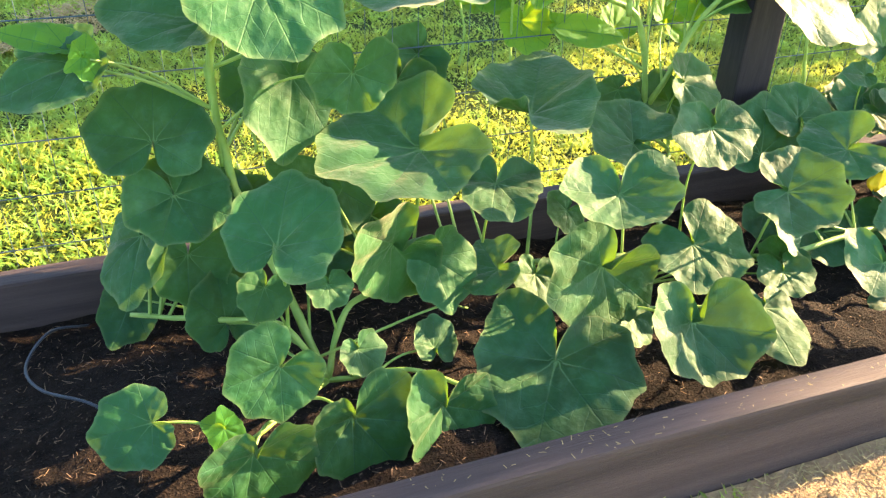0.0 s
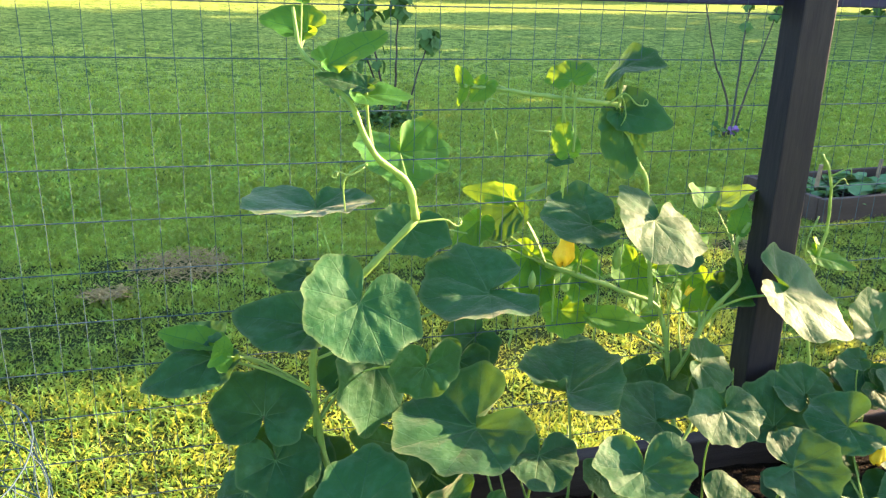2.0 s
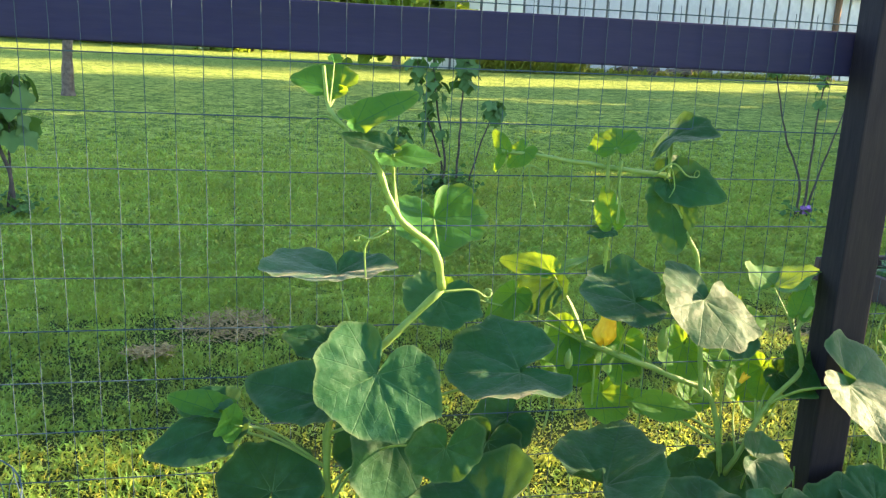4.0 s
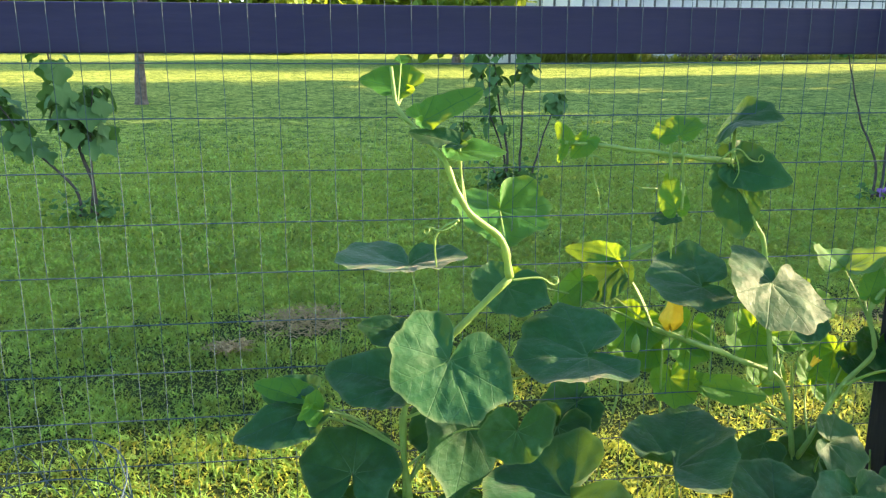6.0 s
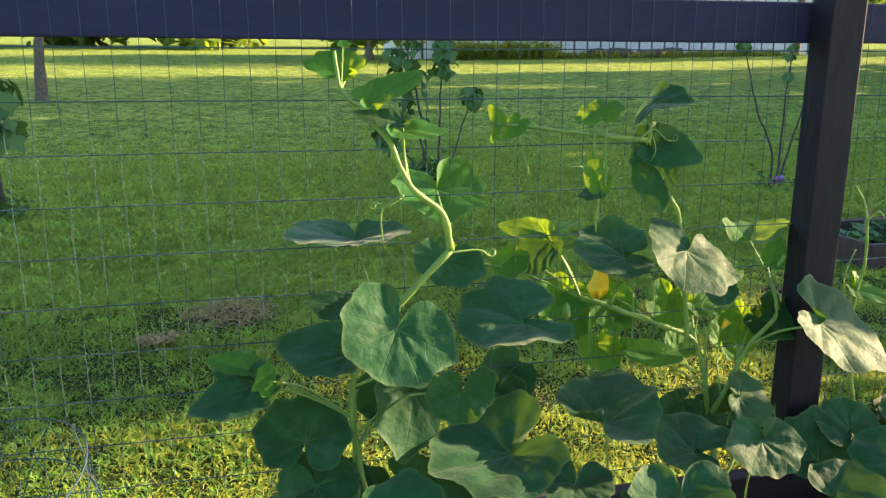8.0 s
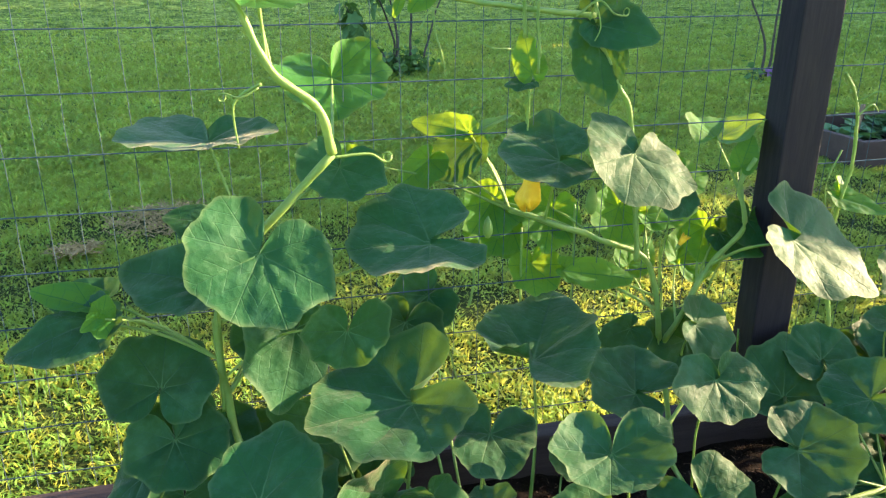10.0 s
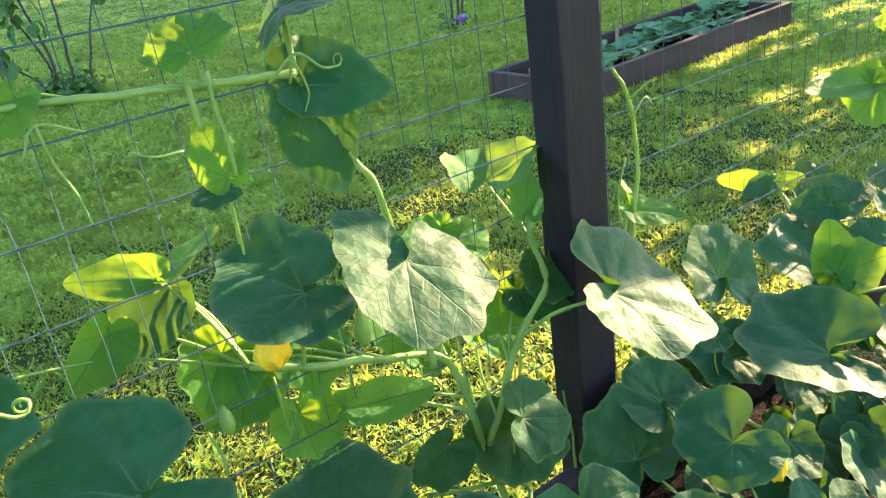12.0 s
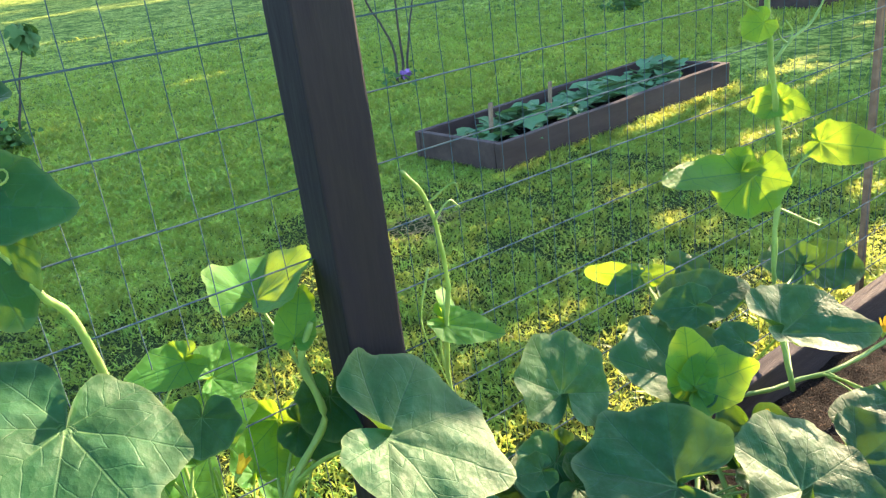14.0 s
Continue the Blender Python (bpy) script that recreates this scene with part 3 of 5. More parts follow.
leaf("B", 0.688, 0.850, 0.109, -33, -21, 172, 0.057, 0.042, 0.046, cup=0.1, back=.72)
leaf("C", 1.076, 0.724, 0.222, -35, -3, 167, 0.081, 0.102, 0.073, lobes=(0.092, 0.079), curl=(0.32, 0.16, 0.13, 0.30, 0.13))
leaf("C", 1.251, 0.780, 0.050, -15, -9, 150, 0.091, 0.089, 0.068, back=.72)
leaf("C", 1.326, 0.877, 0.156, -26, -12, 151, 0.078, 0.073, 0.073, lobes=(0.076, 0.074), curl=(0.18, 0.16, 0.07, 0.11, 0.18))
leaf("C", 1.520, 1.235, 0.389, 54, 24, -21, 0.108, 0.105, 0.095, back=.72)
leaf("C", 1.561, 1.026, 0.282, 1, -15, 36, 0.160, 0.112, 0.141, lobes=(0.118, 0.115), curl=(0.22, 0.36, 0.32, 0.00, 0.32))
leaf("C", 1.765, 1.147, 0.326, 21, -27, 30, 0.156, 0.056, 0.141, back=.72)
leaf("C", 2.004, 1.110, 0.347, -11, 22, -133, 0.188, 0.108, 0.055, back=.72)
leaf("C", 1.776, 0.930, 0.203, 28, 26, -49, 0.135, 0.139, 0.147, back=.72)
leaf("C", 2.196, 0.980, 0.147, 8, -29, 74, 0.165, 0.055, 0.034, back=.72)
leaf("C", 2.142, 0.950, 0.193, 5, -31, 69, 0.162, 0.058, 0.035, back=.72)
leaf("V", 1.104, 1.120, 0.573, -37, 17, -134, 0.170, 0.124, 0.095, lobes=(0.109, 0.080), curl=(0.12, 0.14, 0.05, 0.16, 0.05))
leaf("V", 0.768, 1.136, 0.755, -30, -23, 162, 0.119, 0.114, 0.087, lobes=(0.077, 0.100), curl=(0.05, 0.01, 0.05, 0.07, 0.01))
leaf("V", 0.665, 1.213, 0.728, -2, -23, 71, 0.106, 0.087, 0.122, lobes=(0.072, 0.065), curl=(0.24, 0.19, 0.16, 0.05, 0.16))
leaf("V", 0.532, 1.345, 0.759, 10, -51, 50, 0.115, 0.022, 0.030, lobes=(0.018, 0.024), curl=(0.02, 0.16, 0.10, 0.10, 0.10), young=True)
leaf("V", 0.537, 1.345, 0.755, 16, -3, -72, 0.105, 0.024, 0.028, lobes=(0.020, 0.020), curl=(0.05, 0.12, 0.12, 0.10, 0.10), young=True)
leaf("V", 0.548, 1.360, 0.735, -43, -30, 108, 0.118, 0.052, 0.058, lobes=(0.03, 0.035), curl=(-0.1, 0.05, 0.08, 0.1, 0.1))
leaf("V", 1.059, 1.341, 0.718, 6, -3, -41, 0.098, 0.062, 0.086, lobes=(0.053, 0.074), curl=(0.16, 0.58, 0.62, 0.10, 0.10), young=True)
leaf("V", 1.072, 1.266, 0.679, 58, 15, -30, 0.065, 0.027, 0.026, back=.6, young=True)
leaf("V", 1.067, 1.300, 0.530, -33, 41, -151, 0.097, 0.035, 0.044, back=.6)
leaf("V", 1.319, 1.272, 0.597, -16, 19, -144, 0.093, 0.031, 0.036, back=.6, young=True)
leaf("V", 1.336, 1.290, 0.592, 42, 47, -3, 0.063, 0.032, 0.026, back=.6, young=True)
leaf("V", 2.110, 1.250, 0.623, -78, -13, 159, 0.087, 0.094, 0.105, cup=0.1, back=.6, young=True)
leaf("V", 2.054, 1.240, 0.642, 6, -30, 78, 0.217, 0.038, 0.025, back=.6, young=True)
leaf("V", 2.375, 1.250, 0.624, -16, 56, -162, 0.144, 0.050, 0.045, lobes=(0.025, 0.04), curl=(0.05, 0.06, 0.1, 0.1, 0.1), young=True)
leaf("V", 2.207, 1.250, 0.754, -23, -49, 53, 0.064, 0.036, 0.042, lobes=(0.03, 0.03), curl=(0.05, 0.1, 0.1, 0.1, 0.1), young=True)
leaf("V", 2.228, 1.260, 0.748, -63, 59, 173, 0.067, 0.030, 0.036, lobes=(0.026, 0.026), curl=(0.05, 0.1, 0.1, 0.1, 0.1), young=True)
leaf("V", 2.120, 1.240, 0.923, -65, -53, 97, 0.044, 0.030, 0.036, lobes=(0.026, 0.026), curl=(0.05, 0.1, 0.1, 0.1, 0.1), young=True)
leaf("V", 1.880, 1.360, 0.447, -4, -53, 24, 0.117, 0.022, 0.020, lobes=(0.018, 0.018), curl=(0.05, 0.1, 0.1, 0.1, 0.1), young=True)
leaf("V", 1.885, 1.350, 0.440, 12, 43, -112, 0.072, 0.026, 0.020, lobes=(0.015, 0.015), curl=(0.0, 0.1, 0.1, 0.1, 0.1), young=True)
leaf("V", 1.877, 1.350, 0.453, -21, -34, 79, 0.081, 0.028, 0.030, lobes=(0.022, 0.022), curl=(0.0, 0.1, 0.1, 0.1, 0.1))
leaf("V", 1.871, 1.256, 0.407, -1, 42, -105, 0.167, 0.063, 0.051, back=.6)
leaf("V", 2.007, 1.300, 0.393, 38, -8, -10, 0.094, 0.060, 0.055, lobes=(0.045, 0.05), curl=(0.05, 0.15, 0.15, 0.1, 0.1))
leaf("C", 1.856, 1.200, 0.438, -9, -34, 46, 0.084, 0.050, 0.045, lobes=(0.04, 0.04), curl=(0.05, 0.15, 0.15, 0.1, 0.1))
leaf("C", 1.988, 1.220, 0.399, 27, 40, -119, 0.032, 0.030, 0.030, lobes=(0.03, 0.03), curl=(0.05, 0.1, 0.1, 0.1, 0.1))
leaf("C", 1.859, 1.100, 0.394, 12, -27, 21, 0.055, 0.040, 0.040, lobes=(0.03, 0.03), curl=(0.05, 0.15, 0.15, 0.1, 0.1))
leaf("V", 2.527, 1.360, 0.242, 28, -52, 45, 0.147, 0.053, 0.061, back=.6)
leaf("V", 2.585, 1.360, 0.213, -28, 52, -135, 0.162, 0.073, 0.056, back=.6)
leaf("V", 0.753, 1.300, 1.049, 7, 18, -123, 0.088, 0.070, 0.045, lobes=(0.06, 0.052), curl=(-0.05, 0.35, 0.1, -0.6, -0.5))
leaf("V", 0.751, 1.300, 0.955, -26, 59, -134, 0.118, 0.062, 0.040, lobes=(0.045, 0.03), curl=(0.05, 0.05, 0.1, 0.05, 0.05))
leaf("V", 0.760, 1.300, 0.938, -82, 9, 168, 0.136, 0.048, 0.052, lobes=(0.05, 0.05), curl=(0.0, 0.12, 0.14, 0.1, 0.1))
leaf("V", 0.631, 1.290, 1.024, 40, -12, -26, 0.056, 0.056, 0.050, lobes=(0.022, 0.022), curl=(0.0, 0.1, 0.05, 0.0, 0.0), young=True)

leaf("V", 0.634, 1.290, 0.872, 71, -11, -10, 0.079, 0.030, 0.028, lobes=(0.02, 0.02), curl=(0.0, 0.1, 0.1, 0.0, 0.0), young=True)
leaf("V", 0.632, 1.290, 0.858, -8, -32, 85, 0.048, 0.022, 0.020, lobes=(0.018, 0.018), curl=(-0.05, 0.1, 0.1, 0.0, 0.0))


leaf("V", 0.405, 1.300, 1.013, 70, -31, -8, 0.048, 0.014, 0.016, lobes=(0.01, 0.01), curl=(0.0, 0.1, 0.1, 0, 0), young=True)
leaf("V", 0.444, 1.300, 1.016, -59, -33, 140, 0.047, 0.026, 0.022, lobes=(0.024, 0.02), curl=(0.0, 0.2, 0.1, 0, 0), young=True)
leaf("V", 0.402, 1.300, 1.012, -76, -17, 138, 0.043, 0.009, 0.008, lobes=(0.006, 0.006), curl=(0.0, 0.1, 0.1, 0, 0), young=True)
leaf("V", 0.159, 1.107, 1.031, 15, -34, 64, 0.094, 0.019, 0.023, back=.6)
leaf("V", 0.156, 1.110, 1.019, -4, 26, -100, 0.083, 0.028, 0.048, back=.6, young=True)
leaf("V", 0.100, 1.140, 1.068, 27, 38, -59, 0.121, 0.032, 0.026, back=.6, young=True)
leaf("V", 0.079, 1.250, 1.116, 10, -36, 64, 0.090, 0.033, 0.052, back=.6, young=True)
leaf("V", 0.071, 1.260, 1.168, 34, 16, -32, 0.019, 0.013, 0.014, back=.6, young=True)
leaf("V", 0.285, 1.379, 0.864, -27, 3, 177, 0.125, 0.102, 0.095, lobes=(0.098, 0.097), curl=(0.09, 0.16, 0.30, 0.26, 0.05), young=True)
leaf("A", 0.072, 1.141, 0.812, -7, 3, 175, 0.072, 0.104, 0.127, lobes=(0.070, 0.127), curl=(0.18, 0.20, 0.23, 0.20, 0.16))
leaf("A", 0.277, 1.250, 0.731, -34, -16, 158, 0.071, 0.085, 0.073, back=.72)
leaf("A", 0.064, 1.250, 0.647, 3, -31, 73, 0.086, 0.042, 0.033, back=.72)
leaf("V", 0.581, 1.360, 0.516, 44, -11, 12, 0.090, 0.041, 0.073, back=.6, young=True)

leaf("V", 0.721, 1.300, 0.477, -17, 42, -107, 0.149, 0.026, 0.029, back=.6, young=True)
leaf("V", 0.999, 1.340, 0.460, 51, 18, -14, 0.081, 0.034, 0.086, back=.6, young=True)
leaf("V", 0.711, 1.350, 0.559, 25, 39, -53, 0.075, 0.039, 0.045, back=.6, young=True)
leaf("V", 0.896, 1.360, 0.447, 33, 33, -40, 0.091, 0.042, 0.039, back=.6, young=True)
leaf("V", 0.907, 1.330, 0.572, -1, 37, -91, 0.114, 0.045, 0.045, back=.6, young=True)
leaf("A", 0.445, 1.310, 0.447, -38, -41, 140, 0.100, 0.068, 0.062, back=.72)
leaf("V", 0.613, 1.360, 0.589, 10, -44, 76, 0.067, 0.034, 0.020, back=.6, young=True)

leaf("V", 0.460, 1.360, 0.707, -42, -36, 140, 0.086, 0.044, 0.025, back=.6, young=True)

leaf("B", 0.985, 1.251, 0.313, -39, -25, 152, 0.085, 0.093, 0.089, back=.72)
leaf("B", 0.860, 1.260, 0.351, -18, -42, 107, 0.079, 0.056, 0.027, back=.72)
leaf("C", 1.649, 1.120, 0.113, -37, -4, 175, 0.052, 0.076, 0.064, back=.72)
leaf("C", 1.482, 1.000, 0.159, -25, -28, 135, 0.095, 0.073, 0.062, back=.72)
leaf("C", 1.523, 1.250, 0.256, -11, -47, 96, 0.132, 0.089, 0.040, back=.72)
leaf("C", 1.348, 1.250, 0.248, -41, -20, 159, 0.071, 0.088, 0.081, back=.72)
leaf("C", 1.576, 1.270, 0.212, 36, -29, 34, 0.088, 0.041, 0.035, back=.72)
leaf("C", 1.358, 1.120, 0.379, 8, -37, 68, 0.049, 0.031, 0.027, back=.72)
leaf("A", 0.463, 1.300, 0.427, 40, -39, 37, 0.067, 0.038, 0.038, back=.72)
leaf("A", 0.214, 1.100, 0.329, 32, -46, 65, 0.105, 0.039, 0.024, cup=0.1, back=.72)
leaf("B", 0.971, 1.200, 0.375, -31, 36, -118, 0.088, 0.067, 0.067, cup=0.1, back=.72)
leaf("C", 1.459, 1.150, 0.271, -32, 20, -151, 0.062, 0.070, 0.059, back=.72)
leaf("B", 0.650, 1.050, 0.219, -31, -47, 144, 0.038, 0.048, 0.048, cup=0.1, back=.72)
leaf("C", 1.456, 0.800, 0.060, -27, -15, 143, 0.128, 0.088, 0.089, back=.72)
leaf("C", 1.609, 0.980, 0.145, -27, -15, 142, 0.103, 0.051, 0.058, back=.72)
leaf("C", 1.578, 1.080, 0.188, -26, -27, 136, 0.080, 0.050, 0.054, back=.72)
leaf("C", 1.396, 1.000, 0.199, -37, -28, 149, 0.081, 0.060, 0.062, back=.72)
leaf("C", 1.461, 1.200, 0.293, -32, -25, 132, 0.100, 0.082, 0.069, back=.72)
leaf("C", 1.786, 1.050, 0.076, -30, -23, 145, 0.086, 0.076, 0.080, back=.72)
leaf("B", 1.049, 0.900, 0.123, -23, -21, 140, 0.065, 0.056, 0.058, back=.72)
leaf("V", 0.714, 1.360, 0.591, -51, -16, 168, 0.097, 0.061, 0.063, back=.6, young=True)
leaf("V", 0.623, 1.380, 0.577, -56, -24, 165, 0.091, 0.065, 0.063, back=.6, young=True)
leaf("V", 1.048, 1.330, 0.533, -56, -19, 161, 0.080, 0.048, 0.048, back=.6, young=True)
leaf("V", 0.857, 1.350, 0.584, -49, -23, 161, 0.092, 0.064, 0.058, back=.6, young=True)


leaf("A", 0.151, 1.200, 0.482, -51, -17, 167, 0.098, 0.077, 0.071, back=.72)
leaf("A", 0.388, 1.250, 0.425, -50, -21, 163, 0.096, 0.081, 0.064, back=.72)
leaf("A", -0.121, 1.220, 0.537, -1, -45, 84, 0.087, 0.049, 0.041, back=.72)
leaf("V", 0.663, 1.330, 0.486, -53, -3, 178, 0.068, 0.065, 0.051, back=.6, young=True)
leaf("V", 0.588, 1.360, 0.615, -51, -33, 156, 0.081, 0.066, 0.055, back=.6, young=True)
leaf("V", 0.310, 1.340, 0.715, -14, -43, 110, 0.070, 0.053, 0.035, back=.6, young=True)
leaf("V", 0.935, 1.300, 0.691, -0, -37, 91, 0.077, 0.034, 0.029, back=.6, young=True)
leaf("V", 0.969, 1.320, 0.642, 7, 45, -80, 0.068, 0.045, 0.041, back=.6, young=True)
leaf("B", 0.924, 1.250, 0.636, -47, -19, 163, 0.050, 0.045, 0.040, back=.72)
leaf("B", 1.111, 1.280, 0.563, -47, -18, 164, 0.066, 0.052, 0.052, back=.72)
leaf("V", 1.113, 1.340, 0.677, 68, 33, -13, 0.041, 0.020, 0.025, back=.6, young=True)
leaf("A", -0.006, 0.760, 0.152, 25, -44, 57, 0.037, 0.019, 0.020, cup=0.1, back=.72, young=True)
leaf("A", -0.010, 0.745, 0.167, -72, 6, -164, 0.046, 0.024, 0.024, cup=0.1, back=.72, young=True)
leaf("A", -0.007, 0.750, 0.164, 72, -3, 15, 0.033, 0.012, 0.015, cup=0.1, back=.72, young=True)
leaf("A", -0.106, 1.100, 0.563, 65, 18, 6, 0.033, 0.019, 0.018, cup=0.1, back=.72, young=True)
leaf("A", -0.107, 1.090, 0.566, -66, 17, -159, 0.037, 0.014, 0.022, cup=0.1, back=.72, young=True)
leaf("A", -0.109, 1.080, 0.570, -49, -53, 159, 0.030, 0.011, 0.008, cup=0.1, back=.72, young=True)
# backlit rear lobes of one big leaf, added as two brighter separate leaves
leaf("C", 1.742, 1.130, 0.350, 78, -4, -31, 0.114, 0.046, 0.047, back=.4, young=True)
leaf("C", 1.739, 1.120, 0.346, 28, 69, -87, 0.122, 0.059, 0.052, back=.4, young=True)
leaf("A", 0.170, 0.900, 0.257, -53, -10, -172, 0.038, 0.038, 0.035, cup=0.1, back=.72)
leaf("A", 0.081, 0.930, 0.251, -48, -29, 171, 0.054, 0.044, 0.039, cup=0.1, back=.72)
leaf("B", 1.053, 0.900, 0.115, -29, 27, -120, 0.060, 0.033, 0.044, cup=0.1, back=.72)
leaf("C", 1.631, 1.120, 0.140, -25, 8, 160, 0.055, 0.053, 0.052, lobes=(0.047, 0.044), curl=(0.1, 0.12, 0.12, 0.2, 0.2))
leaf("C", 1.535, 0.919, 0.170, -20, 22, 150, 0.062, 0.060, 0.059, lobes=(0.053, 0.050), curl=(0.1, 0.12, 0.12, 0.2, 0.2))
leaf("C", 1.319, 0.729, 0.170, -30, 18, 165, 0.098, 0.095, 0.093, lobes=(0.083, 0.079), curl=(0.1, 0.12, 0.12, 0.2, 0.2))
leaf("C", 1.427, 1.023, 0.150, -20, 5, 190, 0.055, 0.053, 0.052, lobes=(0.047, 0.044), curl=(0.1, 0.12, 0.12, 0.2, 0.2))
leaf("C", 1.446, 1.200, 0.270, 35, -5, 10, 0.075, 0.073, 0.071, lobes=(0.064, 0.061), curl=(0.1, 0.12, 0.12, 0.2, 0.2))
leaf("B", 1.022, 0.869, 0.120, -20, 0, 170, 0.060, 0.058, 0.057, lobes=(0.051, 0.048), curl=(0.1, 0.12, 0.12, 0.2, 0.2))
leaf("C", 1.473, 1.270, 0.220, -25, 5, 160, 0.085, 0.082, 0.081, lobes=(0.072, 0.069), curl=(0.1, 0.12, 0.12, 0.2, 0.2))
leaf("C", 1.946, 0.920, 0.170, -22, 12, 175, 0.120, 0.116, 0.114, lobes=(0.102, 0.097), curl=(0.1, 0.12, 0.12, 0.2, 0.2))
leaf("C", 1.763, 1.000, 0.196, -25, 5, 200, 0.070, 0.068, 0.067, lobes=(0.060, 0.057), curl=(0.1, 0.12, 0.12, 0.2, 0.2))
leaf("C", 2.153, 0.976, 0.150, -15, 15, 150, 0.080, 0.078, 0.076, lobes=(0.068, 0.065), curl=(0.1, 0.12, 0.12, 0.2, 0.2))
leaf("B", 1.244, 1.150, 0.286, 40, 5, -20, 0.080, 0.078, 0.076, lobes=(0.068, 0.065), curl=(0.1, 0.12, 0.12, 0.2, 0.2))
leaf("A", -0.023, 1.070, 0.349, -35, 6, 200, 0.085, 0.082, 0.081, lobes=(0.072, 0.069), curl=(0.1, 0.12, 0.12, 0.2, 0.2))
leaf("A", -0.016, 1.100, 0.327, 40, 6, 20, 0.075, 0.073, 0.071, lobes=(0.064, 0.061), curl=(0.1, 0.12, 0.12, 0.2, 0.2))
# unseen leaves farther along the vine, added to shade soil and back board
leaf("C", 2.78, 1.02, 0.250, 20, 50, -70, 0.100, 0.095, 0.090, lobes=(0.085, 0.080), curl=(0.1, 0.12, 0.12, 0.2, 0.2))
leaf("C", 2.74, 0.90, 0.230, -10, 55, -95, 0.110, 0.095, 0.090, lobes=(0.085, 0.080), curl=(0.1, 0.12, 0.12, 0.2, 0.2))
leaf("C", 2.86, 1.14, 0.300, 10, 60, -80, 0.105, 0.090, 0.095, lobes=(0.080, 0.080), curl=(0.1, 0.12, 0.12, 0.2, 0.2))
leaf("C", 2.95, 0.98, 0.360, 0, 50, -90, 0.120, 0.110, 0.105, lobes=(0.090, 0.090), curl=(0.1, 0.12, 0.12, 0.2, 0.2))
leaf("C", 2.90, 0.84, 0.290, -15, 55, -100, 0.105, 0.100, 0.095, lobes=(0.085, 0.080), curl=(0.1, 0.12, 0.12, 0.2, 0.2))

# shaded leaves deep inside the plants
low = random.Random(9)
for k in range(11):
    size = low.uniform(0.06, 0.09)
    leaf("C", 1.05 + 0.085 * k + low.uniform(-0.03, 0.03), low.uniform(0.90, 1.17), low.uniform(0.11, 0.20), low.uniform(-45, -15), low.uniform(-25, 25), low.uniform(130, 230), size, size * 0.9, size * 0.9, back=0.7)
inner = random.Random(4)
for k in range(7):
    ix, iy, iz = inner.uniform(-0.08, 0.42), inner.uniform(1.08, 1.24), inner.uniform(0.15, 0.29)
    size = inner.uniform(0.07, 0.105)
    leaf("A", ix, iy, iz, inner.uniform(-60, -25), inner.uniform(-20, 20), inner.uniform(140, 220), size, size * 0.9, size * 0.9, back=0.7)


# slender upright stalks between the leaves
vine("V", [(0.631, 1.300, 0.399), (0.635, 1.310, 0.468), (0.637, 1.320, 0.569)], 0.0028, 0.0022, "slender_stalk", keep=False)
vine("V", [(0.742, 1.300, 0.372), (0.749, 1.310, 0.476), (0.745, 1.320, 0.610)], 0.0028, 0.0022, "slender_stalk", keep=False)
vine("V", [(0.954, 1.300, 0.339), (0.948, 1.310, 0.424), (0.941, 1.320, 0.515)], 0.0028, 0.0022, "slender_stalk", keep=False)
vine("V", [(0.527, 1.300, 0.419), (0.537, 1.310, 0.474), (0.532, 1.320, 0.535)], 0.0028, 0.0022, "slender_stalk", keep=False)
vine("V", [(0.881, 1.300, 0.266), (0.954, 1.310, 0.341), (1.053, 1.320, 0.375)], 0.0028, 0.0022, "slender_stalk", keep=False)
vine("V", [(1.125, 1.250, 0.116), (1.127, 1.260, 0.222), (1.124, 1.270, 0.312)], 0.0028, 0.0022, "slender_stalk", keep=False)
vine("A", [(0.055, 1.100, 0.374), (0.054, 1.110, 0.461), (0.051, 1.120, 0.531)], 0.0035, 0.0028, "slender_stalk", keep=False)
vine("A", [(0.114, 1.120, 0.382), (0.112, 1.130, 0.424), (0.110, 1.140, 0.454)], 0.0030, 0.0024, "slender_stalk", keep=False)


# ---- tendrils, flowers and buds ----
def tendril(plant, pts, r=0.0011, curl=0):
    line = spline(pts, 6)
    if curl:
        end, d = line[-1], (line[-1] - line[-2]).normalized()
        side = d.cross(Vector((0, 1, 0))).normalized()
        for i in range(1, curl * 10):
            a = i * 2 * math.pi / 10
            rr = 0.009 * (1 - 0.5 * i / (curl * 10))
            line.append(end + side * rr * (1 - math.cos(a)) + d * (rr * math.sin(a) + 0.0006 * i) + Vector((0, 0.0012 * i, 0)))
    n = len(line)
    under(smooth(part("tendril", tube_data(line, [1.5 * r * (1.3 - 0.7 * i / n) for i in range(n)], 5), STEM)), plant)


tendril("V", [(0.082, 1.15, 1.061), (0.049, 1.15, 1.079), (0.023, 1.15, 1.065), (0.014, 1.15, 1.018)])
tendril("V", [(0.155, 1.08, 0.905), (0.129, 1.08, 0.893), (0.113, 1.08, 0.872), (0.116, 1.08, 0.814)], 0.0014)
tendril("V", [(0.150, 1.08, 0.90), (0.125, 1.075, 0.888), (0.105, 1.08, 0.893)], 0.001, 1)
tendril("V", [(0.252, 1.12, 0.783), (0.31, 1.13, 0.783), (0.333, 1.13, 0.770)], 0.0013, 2)
tendril("V", [(0.452, 1.29, 0.987), (0.457, 1.29, 0.945), (0.47, 1.29, 0.902), (0.474, 1.29, 0.868)])
tendril("V", [(0.50, 1.30, 0.965), (0.452, 1.29, 0.987), (0.43, 1.28, 0.96)], 0.001, 1)
tendril("V", [(0.638, 1.28, 1.0), (0.637, 1.28, 0.953), (0.646, 1.28, 0.903)], 0.0017)
